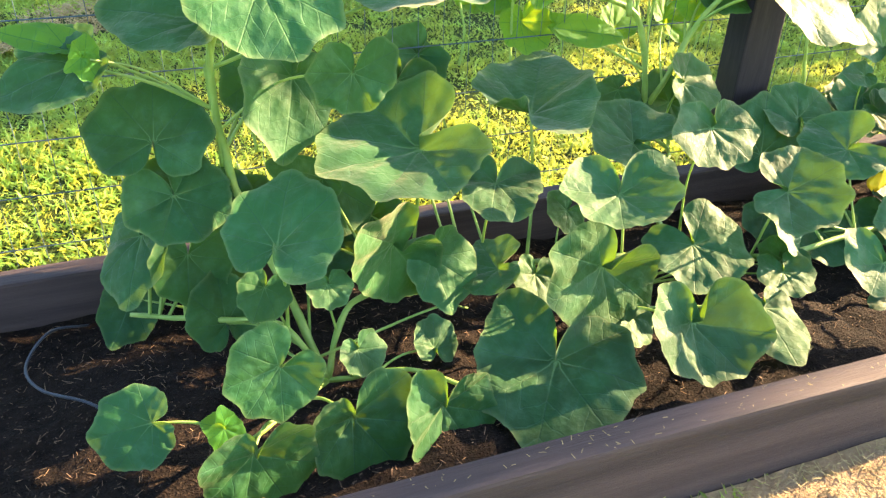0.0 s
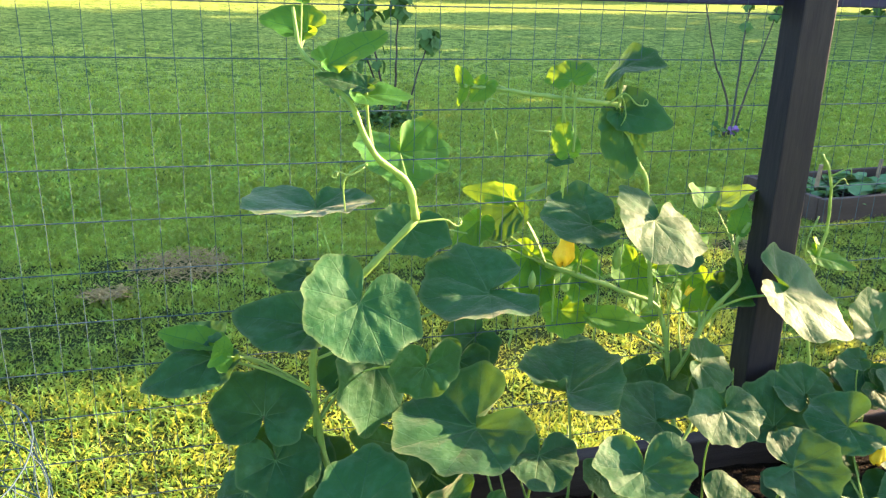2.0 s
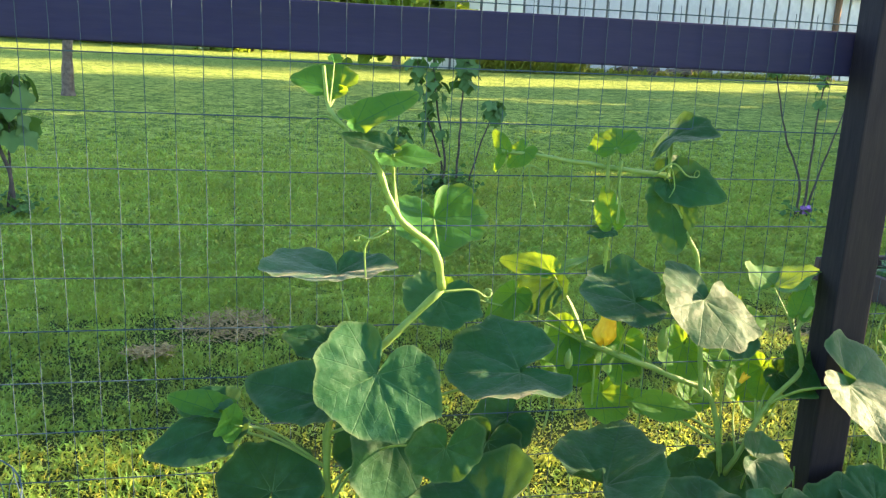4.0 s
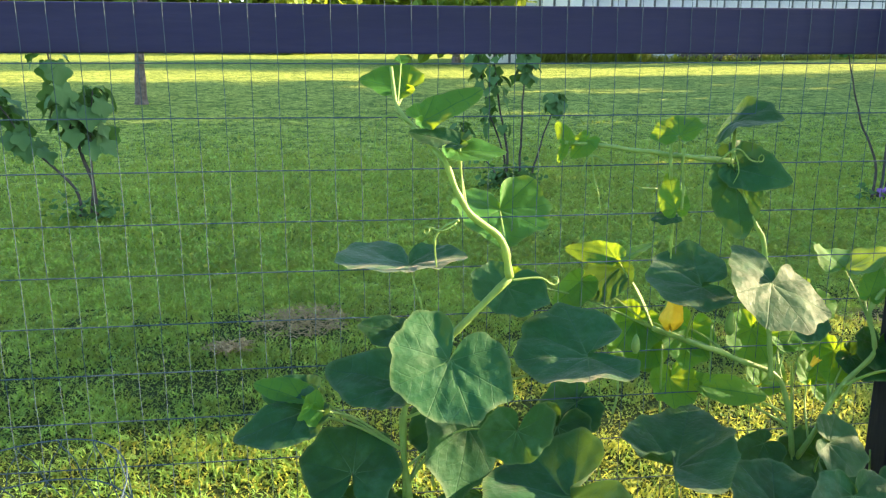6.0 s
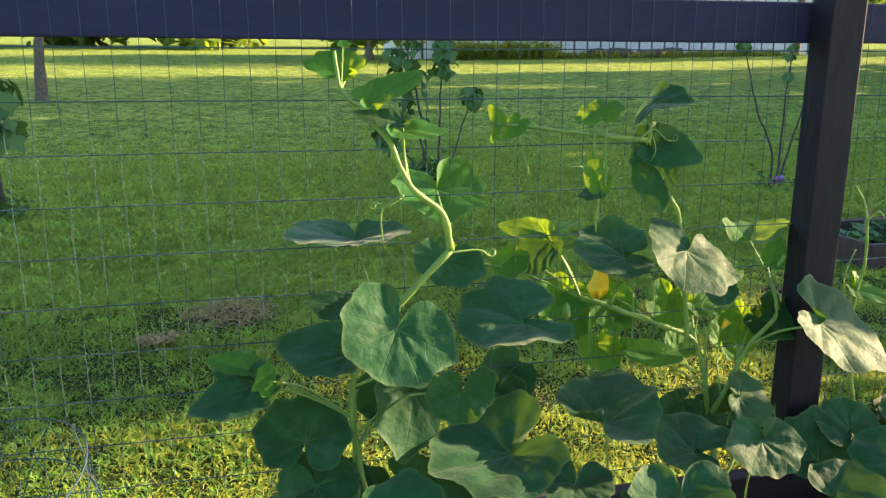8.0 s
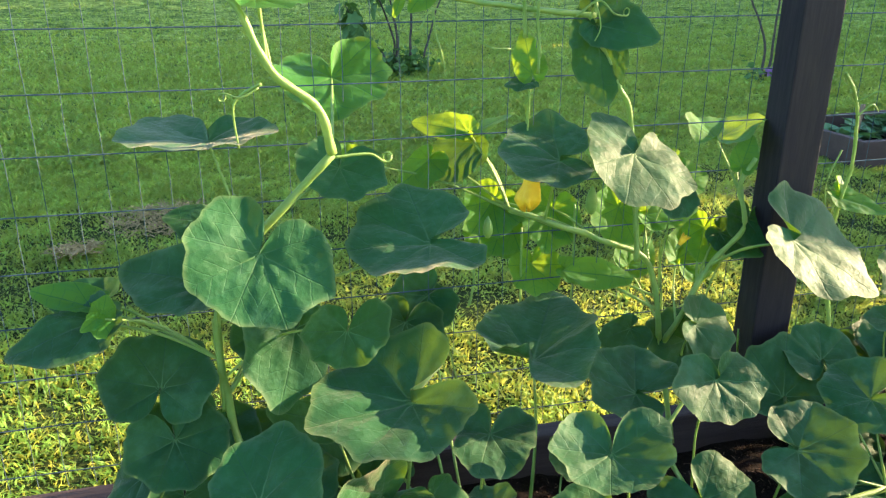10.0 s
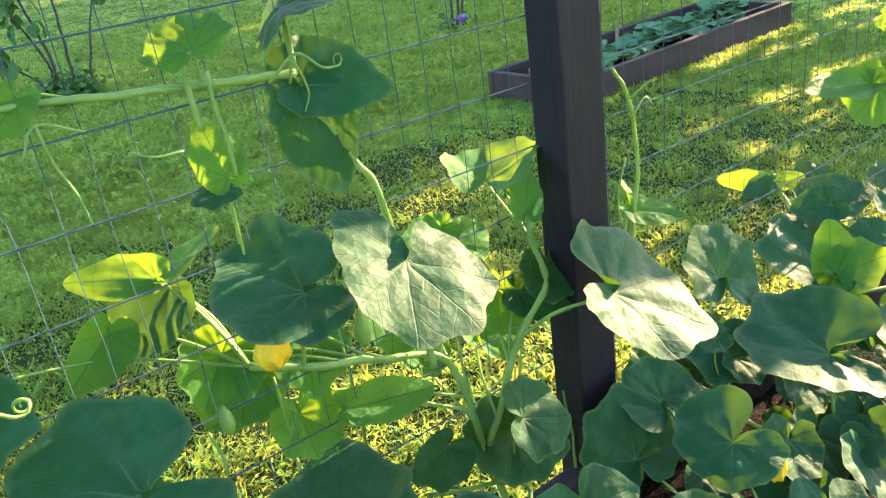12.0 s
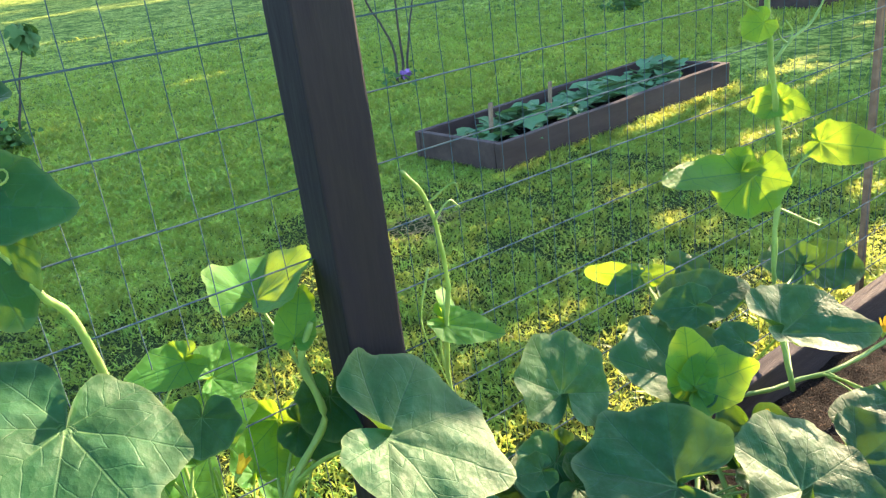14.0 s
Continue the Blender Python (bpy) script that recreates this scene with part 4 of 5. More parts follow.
tendril("V", [(0.704, 1.27, 0.971), (0.742, 1.265, 0.998), (0.771, 1.26, 0.976), (0.798, 1.27, 0.971)], 0.0012, 1)
tendril("V", [(0.73, 1.27, 0.965), (0.735, 1.26, 0.99), (0.745, 1.255, 0.955), (0.738, 1.26, 0.93)], 0.001)
tendril("V", [(0.595, 1.3, 0.915), (0.562, 1.3, 0.918), (0.535, 1.3, 0.931)])
tendril("V", [(2.22, 1.25, 0.515), (2.303, 1.25, 0.469), (2.393, 1.25, 0.42)], 0.0017, 2)
tendril("V", [(2.173, 1.250, 0.832), (2.226, 1.250, 0.867), (2.309, 1.250, 0.893), (2.350, 1.250, 0.927), (2.370, 1.250, 0.952)], 0.0020)
tendril("V", [(2.226, 1.250, 0.865), (2.196, 1.250, 0.883), (2.176, 1.250, 0.915)], 0.0014)
tendril("V", [(2.226, 1.250, 0.867), (2.241, 1.250, 0.887), (2.212, 1.250, 0.914)], 0.0014)
tendril("V", [(2.141, 1.250, 0.936), (2.083, 1.250, 0.960), (2.051, 1.250, 0.985), (2.051, 1.250, 1.010)], 0.0012)
tendril("V", [(1.316, 1.26, 0.77), (1.346, 1.26, 0.792), (1.365, 1.26, 0.777)])
tendril("V", [(1.31, 1.26, 0.80), (1.35, 1.25, 0.82), (1.36, 1.25, 0.80)])
tendril("V", [(1.295, 1.26, 0.702), (1.267, 1.255, 0.63), (1.285, 1.25, 0.55), (1.30, 1.25, 0.50)])
tendril("V", [(0.619, 1.290, 0.935), (0.615, 1.290, 0.990), (0.619, 1.290, 1.015), (0.631, 1.290, 1.024)], 0.0022)
tendril("V", [(0.642, 1.280, 0.874), (0.642, 1.280, 0.923), (0.634, 1.280, 0.998)], 0.0016)
tendril("A", [(0.14, 0.9, 0.12), (0.35, 0.93, 0.15), (0.42, 0.95, 0.12)], 0.0014)
tendril("B", [(0.88, 1.0, 0.14), (0.80, 0.93, 0.15), (0.75, 0.92, 0.13)], 0.0013)


def flower(plant, at, size, lean, petals=5, closed=0.5, name="flower"):
    """A pumpkin flower: petals round a green cup. closed: 0 wide open, 1 furled."""
    verts, faces = [], []
    for k in range(petals):
        a0 = 2 * math.pi * k / petals
        for i in range(7):
            s = i / 6
            rad = size * (0.12 + (1 - closed) * 0.75 * s ** 1.3 + 0.10 * s * closed)
            h = size * (0.05 + s * (0.35 + 0.65 * closed))
            wid = 0.62 * math.sin(math.pi * min(0.97, 0.12 + 0.82 * s)) * (1 if closed < 0.8 else 1.15)
            for j in range(5):
                a = a0 + (j / 4 - 0.5) * 2 * wid
                ruffle = 0.05 * size * math.sin(9 * s + 3 * j + k)
                verts.append(((rad + ruffle * s) * math.cos(a), (rad + ruffle * s) * math.sin(a), h - 0.04 * size * abs(j - 2) * s))
        base = k * 35
        for i in range(6):
            for j in range(4):
                a = base + i * 5 + j
                faces.append((a, a + 1, a + 6, a + 5))
    ob = smooth(part(name, (verts, [], faces), PETAL, None, "soft yellow-orange trumpet flower"))
    m = Matrix.Translation(at) @ Vector(lean).to_track_quat("Z", "Y").to_matrix().to_4x4()
    ob.matrix_basis = m
    under(ob, plant)
    cup = smooth(part("calyx", tube_data([(0, 0, -size * 0.35), (0, 0, -size * 0.1), (0, 0, size * 0.12)], [size * 0.06, size * 0.11, size * 0.16], 8), STEM))
    cup.parent = ob
    return ob


def furled_flower(plant, top, length, radius):
    """A spent flower hanging from its stalk, petals twisted shut."""
    verts, faces = [], []
    prof = [(0.0, 0.35), (0.12, 0.62), (0.3, 0.72), (0.5, 0.8), (0.68, 1.0), (0.82, 1.08), (0.93, 0.8), (1.0, 0.25)]
    for i, (s, r) in enumerate(prof):
        for k in range(20):
            a = 2 * math.pi * k / 20
            rr = radius * r * (1 + 0.22 * math.sin(5 * a + 4 * s) * min(1, 2 * s))
            verts.append((rr * math.cos(a + s) + 0.004 * math.sin(5 * s), rr * math.sin(a + s), -length * s - 0.12 * length * s * math.sin(5 * a + 1)))
    for i in range(len(prof) - 1):
        for k in range(20):
            c, d = i * 20 + k, i * 20 + (k + 1) % 20
            faces.append((c, c + 20, d + 20, d))
    ob = smooth(part("flower", (verts, [], faces), PETAL, None, "furled drooping orange flower"))
    ob.location = top
    under(ob, plant)
    cup = smooth(part("calyx", tube_data([(0, 0, 0.02), (0, 0, 0.004), (0, 0, -0.010)], [0.003, 0.006, radius * 0.6], 8), STEM))
    cup.parent = ob


furled_flower("V", (0.621, 1.240, 0.714), 0.078, 0.020)
furled_flower("C", (1.285, 0.95, 0.262), 0.048, 0.014)
flower("C", (1.893, 1.069, 0.200), 0.045, (-0.3, -0.5, 1), 5, 0.25)
flower("C", (2.317, 1.05, 0.24), 0.045, (-0.2, -0.3, 1), 5, 0.7)
flower("V", (0.955, 1.27, 0.52), 0.03, (0.6, 0, 0.8), 5, 0.9)


def bud(plant, at, length, radius):
    ob = smooth(part("flower_bud", tube_data([(at[0], at[1], at[2] + length * s) for s in (0, 0.2, 0.45, 0.75, 1.0)], [radius * q for q in (0.45, 0.95, 1.0, 0.7, 0.12)], 9), STEM, None, "pale green unopened flower bud"))
    under(ob, plant)


bud("V", (0.726, 1.2, 0.63), 0.052, 0.011)
bud("A", (0.53, 1.2, 0.60), 0.04, 0.009)


# ---- soil dressing ----
def chips(name, n, area, size, material, label, z_of, seed, tall=0.15):
    rnd = random.Random(seed)
    verts, faces = [], []
    for _ in range(n):
        x, y = area(rnd)
        a, b = rnd.uniform(0, 6.28), rnd.gauss(0, 0.35)
        ln, wd, th = size * rnd.uniform(0.4, 1.6), size * rnd.uniform(0.05, 0.15), size * 0.05
        u = Vector((math.cos(a) * math.cos(b), math.sin(a) * math.cos(b), math.sin(b)))
        v = Vector((-math.sin(a), math.cos(a), 0))
        w = u.cross(v)
        c = Vector((x, y, z_of(x, y) + rnd.uniform(0.2, 1) * tall * size))
        k = len(verts)
        for s in (-1, 1):
            for t2 in (-1, 1):
                for q in (-1, 1):
                    verts.append(c + u * ln / 2 * s + v * wd / 2 * t2 * (1 if s > 0 else 0.6) + w * th / 2 * q)
        faces += [(k, k + 1, k + 3, k + 2), (k + 4, k + 6, k + 7, k + 5), (k, k + 4, k + 5, k + 1), (k + 2, k + 3, k + 7, k + 6), (k, k + 2, k + 6, k + 4), (k + 1, k + 5, k + 7, k + 3)]
    ob = part(name, (verts, [], faces), material)
    tagged(ob, label, name.replace("_", " "), kind="stuff")
    return ob


def soil_z(x, y):
    return 0.058 + 0.020 * noise.noise((x * 5, y * 5, 1.0)) + 0.010 * noise.noise((x * 22, y * 22, 3.0))


chips("mulch", 6500, lambda r: (r.uniform(-1.2, 3.1), r.uniform(0.60, 1.20)), 0.0105, CHIP, "scattered bark chips and straw bits on the soil", soil_z, 5)
chips("soil_crumbs", 4500, lambda r: (r.uniform(-1.2, 3.1), r.uniform(0.60, 1.20)), 0.010, SOIL, "loose crumbs of dark soil in the bed", soil_z, 6, 0.5)


def blob(r, cx, cy, rx, ry):
    a, q = r.uniform(0, 6.28), math.sqrt(r.random()) * r.uniform(0.6, 1.0)
    return cx + rx * q * math.cos(a), cy + ry * q * math.sin(a)


chips("dry_grass_heap", 620, lambda r: blob(r, -0.24, 3.25, 0.26, 0.26), 0.035, STRAW, "low heap of dry raked grass on the lawn", lambda x, y: 0.012 + 0.012 * max(0, 1 - math.hypot((x + 0.24) / 0.27, (y - 3.25) / 0.3)), 7, 0.4)
chips("dry_grass_tuft", 150, lambda r: blob(r, -0.52, 2.90, 0.11, 0.09), 0.04, STRAW, "small tuft of dry grass on the lawn", lambda x, y: 0.03, 8, 0.4)
chips("dry_litter", 13000, lambda r: (r.uniform(0.2, 3.0), 0.535 - abs(r.gauss(0, 0.26))), 0.013, STRAW, "dry clippings and litter along the front board", lambda x, y: 0.024 - 0.028 * ((0.541 - y) / 0.72) ** 2, 9, 0.3)
chips("board_litter", 170, lambda r: (r.uniform(0.1, 2.2), r.uniform(0.548, 0.584)), 0.007, STRAW, "tiny dry flecks lying on the front board", lambda x, y: 0.1665, 10, 0.1)


def make_dry_ground():
    verts, faces = [], []
    nx, ny = 90, 26
    for j in range(ny + 1):
        for i in range(nx + 1):
            x, y = -0.2 + 3.4 * i / nx, 0.541 - 0.72 * j / ny
            rim = min(i / 9, (nx - i) / 9, (ny - j) / 12) + 0.5 * noise.noise((x * 4, y * 4, 7.0))
            z = 0.022 - 0.05 * max(0.0, 1 - rim) ** 2 * (1 if j else 0) + 0.008 * noise.noise((x * 9, y * 9, 2.0)) + 0.004 * noise.noise((x * 30, y * 30, 5.0))
            verts.append((x, y, z))
    for j in range(ny):
        for i in range(nx):
            a = j * (nx + 1) + i
            faces.append((a, a + nx + 1, a + nx + 2, a + 1))
    tagged(smooth(part("dry_ground", (verts, [], faces), EARTH)), "strip of dry bare earth along the front board", "bare ground", kind="structure")


make_dry_ground()
chips("dry_grass_patch", 260, lambda r: blob(r, 2.45, 3.0, 0.30, 0.18), 0.03, STRAW, "thin patch of dry straw on bare dirt in the lawn", lambda x, y: 0.010, 12, 0.3)
hose = smooth(part("drip_hose", tube_data(spline([(-0.20, 1.17, 0.07), (-0.254, 1.131, 0.098), (-0.285, 1.049, 0.10), (-0.26, 0.983, 0.10), (-0.19, 0.931, 0.098), (-0.14, 0.90, 0.06)], 8), 0.0024, 8), HOSE))
tagged(hose, "thin grey drip hose looping out of dark soil", "hose")


# ---- wire cage with a plant at the end of the bed ----
def make_cage():
    cx, cy = -0.62, 0.90
    cage = tagged(empty("plant_cage", (cx, cy, 0.07)), "bent galvanised wire mesh cage round a young plant", "plant cage")

    def at(a, s):
        r = 0.235 + 0.018 * math.sin(2 * a + 1) + 0.010 * math.sin(3 * a + 4 * s) - 0.05 * max(0, s - 0.8)
        return Vector((r * math.cos(a), r * math.sin(a), 0.01 + 0.44 * s + 0.014 * math.sin(2 * a + 0.6)))

    for k in range(20):
        for sgn in (-1, 1):
            pts = [at(2 * math.pi * k / 20 + sgn * (0.95 * s + 0.016 * math.sin(40 * s)), s) for s in [i / 48 for i in range(49)]]
            ob = smooth(part("netting_wire", tube_data(pts, 0.0009, 5), WIRE))
            ob.parent = cage
    for s in (0.0, 0.62, 0.82, 1.0):
        pts = [at(2 * math.pi * i / 40, s) for i in range(41)]
        ob = part("hoop", tube_data(pts, 0.0013, 5), WIRE)
        ob.parent = cage


make_cage()
PLANTS["D"] = tagged(empty("caged_plant", (-0.60, 0.90, 0.08)), "young pale green leafy plant inside the wire cage", "plant")
VINES["D"] = []
vine("D", [(-0.60, 0.90, 0.07), (-0.60, 0.91, 0.2), (-0.58, 0.92, 0.34)], 0.006, 0.004)
for dx, dy, z, ang in ((0.10, -0.05, 0.20, 200), (0.05, -0.10, 0.27, 160), (-0.06, 0.0, 0.34, 30), (0.12, 0.06, 0.30, 260), (0.02, 0.08, 0.40, 320), (0.13, -0.11, 0.13, 215), (-0.1, -0.1, 0.2, 120)):
    leaf("D", -0.60 + dx, 0.90 + dy, z, -30, 0, ang, 0.075, 0.07, 0.07, young=True)

# loose leaves on the soil
scraps = [(-0.36, 0.80, 10), (0.02, 0.68, 70), (0.95, 0.72, 140)]
for k, (sx, sy, a) in enumerate(scraps):
    verts, faces, uvs = make_leaf_mesh(500 + k, 0.022, 0.018, 0.018, (0.014, 0.014), (0.3, 0.4, 0.5, 0.2, 0.3))
    ob = part("fallen_leaf", (verts, [], faces), STRAW)
    ob.matrix_basis = pose(sx, sy, soil_z(sx, sy) + 0.012, 8, 5, a)
    tagged(ob, "small dry curled leaf lying on the soil", "leaf")


# ---- far raised beds ----
BEDLEAF = leaf_material("bed_plant_leaf", (0.03, 0.12, 0.06), (0.06, 0.19, 0.10), (0.2, 0.4, 0.06), 0.2, 0.1, 1.0, 0.1)

def far_bed(cx, cy, ln, wd, ang, seed):
    rnd = random.Random(seed)
    b = tagged(empty("garden_bed", (cx, cy, 0)), "long low raised bed of brown timber standing on the lawn", "raised bed")
    b.matrix_basis = pose(cx, cy, 0, 0, 0, ang)
    t, h = 0.04, 0.15
    for name, d in (("front_board", (-ln / 2, ln / 2, -wd / 2, -wd / 2 + t)), ("back_board", (-ln / 2, ln / 2, wd / 2 - t, wd / 2)),
                    ("end_board", (-ln / 2, -ln / 2 + t, -wd / 2 + t + 0.003, wd / 2 - t - 0.003)), ("end_board", (ln / 2 - t, ln / 2, -wd / 2 + t + 0.003, wd / 2 - t - 0.003))):
        part(name, box_bm(*d, -0.03, h, 0.006, 0.004, 10), FARBOARD, b)
    part("soil", box_bm(-ln / 2 + t, ln / 2 - t, -wd / 2 + t, wd / 2 - t, 0.0, 0.055, 0.004, 0.006, 16), SOIL, b)
    verts, faces = [], []
    for i in range(330):
        u = rnd.uniform(-0.5, 0.5)
        lx, ly = u * (ln - 0.30), rnd.gauss(0, 0.085)
        a, tilt, s = rnd.uniform(0, 6.28), rnd.uniform(-0.5, 0.5), rnd.uniform(0.035, 0.075)
        m = b.matrix_basis @ Matrix.Translation((lx, ly, 0.10 + 0.09 * rnd.random() * (0.6 + 0.5 * math.sin(9 * lx)))) @ Euler((tilt, rnd.uniform(-0.4, 0.4), a)).to_matrix().to_4x4()
        k = len(verts)
        for px, py, pz in ((0, -0.2, 0), (0.8, -0.6, 0.1), (1, 0.2, 0.15), (0.55, 0.8, 0.05), (0, 1.15, -0.1), (-0.55, 0.8, 0.05), (-1, 0.2, 0.15), (-0.8, -0.6, 0.1)):
            verts.append(m @ Vector((px * s, py * s, pz * s)))
        verts.append(m @ Vector((0, 0.3 * s, -0.1 * s)))
        faces += [(k + 8, k + q, k + (q + 1) % 8) for q in range(8)]
    p = part("vegetable_seedlings", (verts, [], faces), BEDLEAF)
    tagged(p, "low spreading green vegetable plants filling the far bed", "vegetable plants", kind="stuff")
    return b


far_bed(4.21, 3.66, 2.12, 0.66, 3.6, 3)
far_bed(9.50, 4.88, 2.1, 0.66, 3.6, 4)
for sx, sy in ((3.42, 3.62), (3.95, 3.70)):
    ob = part("wooden_stake", box_bm(-0.014, 0.014, -0.008, 0.008, 0.0, 0.24, 0.003), STAKE)
    ob.matrix_basis = pose(sx, sy, 0.03, 2, 3, 20)
    tagged(ob, "short pale wooden stake standing in the far bed", "stake")


# ---- shrubs and trees ----
def lobed_outline(n=22):
    """Outline of a soft three- to five-lobed leaf, stalk at the origin, tip at +y."""
    pts = []
    for k in range(n):
        a = -math.pi + 2 * math.pi * (k + 0.5) / n
        r = 0.45 + 0.085 * math.cos(5 * a) + 0.08 * math.cos(a) - 0.10 * max(0, abs(a) - 2.6)
        x, y = r * math.sin(a) * 1.05, 0.42 + r * math.cos(a) * 1.15
        pts.append((x, y, 0.10 * abs(x) + 0.05 * math.sin(4 * a) - 0.30 * y * y))
    return pts


LOBED = lobed_outline()


def leaf_cloud(rnd, centres, n, size, spread, droop=0.5):
    """Many small lobed leaves round the given centres."""
    verts, faces = [], []
    for _ in range(n):
        c = Vector(rnd.choice(centres)) + Vector((rnd.gauss(0, spread), rnd.gauss(0, spread), rnd.gauss(0, spread * 0.8)))
        s = size * rnd.uniform(0.6, 1.3)
        m = Matrix.Translation(c) @ Euler((rnd.gauss(-droop, 0.6), rnd.gauss(0, 0.5), rnd.uniform(0, 6.28))).to_matrix().to_4x4()
        k = len(verts)
        for px, py, pz in ((0, 0, 0), (0.45, 0.1, 0.06), (0.52, 0.5, 0.1), (0.3, 0.85, 0.03), (0, 1.1, -0.1), (-0.3, 0.85, 0.03), (-0.52, 0.5, 0.1), (-0.45, 0.1, 0.06)):
            verts.append(m @ Vector((px * s, py * s, pz * s)))
        faces += [(k, k + 1, k + 2, k + 3), (k, k + 3, k + 4, k + 5), (k, k + 5, k + 6, k + 7)]
    return verts, [], faces


def shrub_leaf(rnd, base, out, size, parent):
    """One drooping lobed leaf on a short stalk."""
    tip = base + out * size * 0.45 + Vector((0, 0, 0.10 * size))
    side = out.cross(Vector((0, 0, 1))).normalized()
    down = (out * rnd.uniform(0.25, 0.9) + Vector((0, 0, -rnd.uniform(0.3, 1.0)))).normalized()
    side = (side + Vector((0, 0, rnd.gauss(0, 0.3)))).normalized()
    nrm = side.cross(down).normalized()
    side = down.cross(nrm)
    verts = [tip + (side * x + down * y + nrm * z) * size for x, y, z in LOBED] + [tip + (down * 0.35 - nrm * 0.02) * size]
    k = len(LOBED)
    faces = [(k, i, (i + 1) % k) for i in range(k)]
    a = len(verts)
    stalk = tube_data([base, base.lerp(tip, 0.5) + Vector((0, 0, 0.02)), tip], 0.0025, 4)
    verts += stalk[0]
    faces += [tuple(v + a for v in f) for f in stalk[2]]
    smooth(part("leaf", (verts, [], faces), SHRUBLEAF)).parent = parent


def shrub(at, canes, label, leaf_size, leaves_per, low=0, seed=1):
    """canes: (foot dx, foot dy, top dx, top dy, height, radius, where leaves start)."""
    rnd = random.Random(seed)
    s = tagged(empty("shrub", at), label, "shrub")
    for k, (fx, fy, tx, ty, h, r, start) in enumerate(canes):
        line = spline([(fx, fy, -0.02), (fx * 0.7 + tx * 0.1 + 0.03, fy, h * 0.25), (fx * 0.3 + tx * 0.6, ty * 0.5, h * 0.62), (tx, ty, h)], 6)
        n = len(line)
        line = [p + noise.noise_vector(p * 6 + Vector((k, 0, 0))) * 0.015 for p in line]
        part("cane", tube_data(line, [r * (1.2 - 0.8 * i / n) for i in range(n)], 7), CANE).parent = s
        if leaves_per:
            cs = line[int(n * start):]
            for _ in range(leaves_per):
                a = rnd.uniform(0, 6.28)
                shrub_leaf(rnd, rnd.choice(cs), Vector((math.cos(a), math.sin(a), 0.1)), leaf_size * rnd.uniform(0.6, 1.2), s)
    if low:
        ob = part("low_growth", leaf_cloud(rnd, [(0, 0, 0.06), (0.12, 0.03, 0.05), (-0.12, 0, 0.05)], low, 0.05, 0.09, 0.0), SHRUBLEAF)
        ob.parent = s
        tagged(ob, "low leafy growth round the foot of the shrub", kind="stuff")
    return s


shrub((-1.94, 5.88, 0), [(0.06, 0, -0.16, 0, 1.22, 0.015, 0.60), (-0.06, 0, -0.60, 0.05, 0.95, 0.011, 0.62), (0.02, 0, 0.10, 0.05, 0.95, 0.010, 0.66)],
      "leafy young fig shrub with big lobed green leaves", 0.150, 34, 160, 11)
shrub((1.52, 7.0, 0), [(-0.08, 0, -0.20, 0, 1.36, 0.012, 0.50), (0.05, 0, 0.12, 0, 1.28, 0.012, 0.80), (0.2, 0, 0.42, 0.05, 0.85, 0.010, 0.86), (-0.2, 0, -0.5, 0, 0.6, 0.008, 0.6), (-0.1, 0.05, -0.32, 0.1, 1.2, 0.01, 0.55)],
      "thin dark-caned shrub with green leaves at the tips", 0.105, 34, 520, 12)
shrub((4.46, 5.94, 0), [(-0.05, 0, -0.42, 0, 1.25, 0.011, 0.97), (0.0, 0, 0.06, 0, 1.25, 0.011, 0.80), (0.06, 0, 0.34, 0, 1.15, 0.010, 0.93)],
      "sparse shrub of bare dark canes with few leaves", 0.07, 14, 60, 13)
shrub((8.35, 6.78, 0), [(-0.03, 0, -0.62, 0.1, 0.95, 0.012, 0.80), (0.0, 0, -0.35, 0, 1.15, 0.012, 0.75), (0.06, 0, 0.10, 0, 1.10, 0.011, 0.35), (0.1, 0, 0.42, 0.1, 0.95, 0.010, 0.25), (0.1, 0, 0.25, 0.2, 0.80, 0.010, 0.2)],
      "bushy shrub with leaning canes beside the far bed", 0.10, 26, 420, 14)
fl = part("purple_flower", leaf_cloud(random.Random(3), [(0, 0, 0)], 26, 0.035, 0.018), PURPLE)
fl.location = (4.40, 5.80, 0.11)
tagged(fl, "small purple flower among low leaves on the lawn", "flower")


def tree(at, trunk_h, trunk_r, crown_r, crown_h, n, label, seed, leaf_size=0.16, lean=0.0, clumps=16, spread=0.22, material=SHRUBLEAF):
    rnd = random.Random(seed)
    t = tagged(empty("tree", at), label, "tree")
    line = spline([(0, 0, -0.3), (lean * 0.2, 0, trunk_h * 0.35), (lean * 0.7, 0.05, trunk_h * 0.75), (lean, 0, trunk_h + crown_h * 0.45)], 6)
    m = len(line)
    part("trunk", tube_data(line, [trunk_r * (1.05 - 0.8 * i / m + 0.9 * math.exp(-i * 0.9)) * (1 + 0.08 * math.sin(i * 2.1)) for i in range(m)], 12), BARK).parent = t
    centres = []
    for k in range(clumps):
        a, q = rnd.uniform(0, 6.28), math.sqrt(rnd.random())
        zc = trunk_h + crown_h * rnd.uniform(0.0, 1.0)
        f = math.sqrt(max(0.05, 1 - ((zc - trunk_h - crown_h * 0.45) / (crown_h * 0.62)) ** 2))
        c = Vector((lean + crown_r * q * f * math.cos(a), crown_r * q * f * math.sin(a), zc))
        centres.append(c)
        base = Vector(line[int(m * 0.6) + k % int(m * 0.35)])
        limb = spline([base, base.lerp(c, 0.5) + Vector((0, 0, 0.2)), c], 4)
        part("limb", tube_data(limb, [trunk_r * 0.3 * (1.1 - 0.9 * i / len(limb)) for i in range(len(limb))], 6), BARK).parent = t
    part("crown", leaf_cloud(rnd, centres, n, leaf_size, crown_r * spread), material).parent = t
    return t


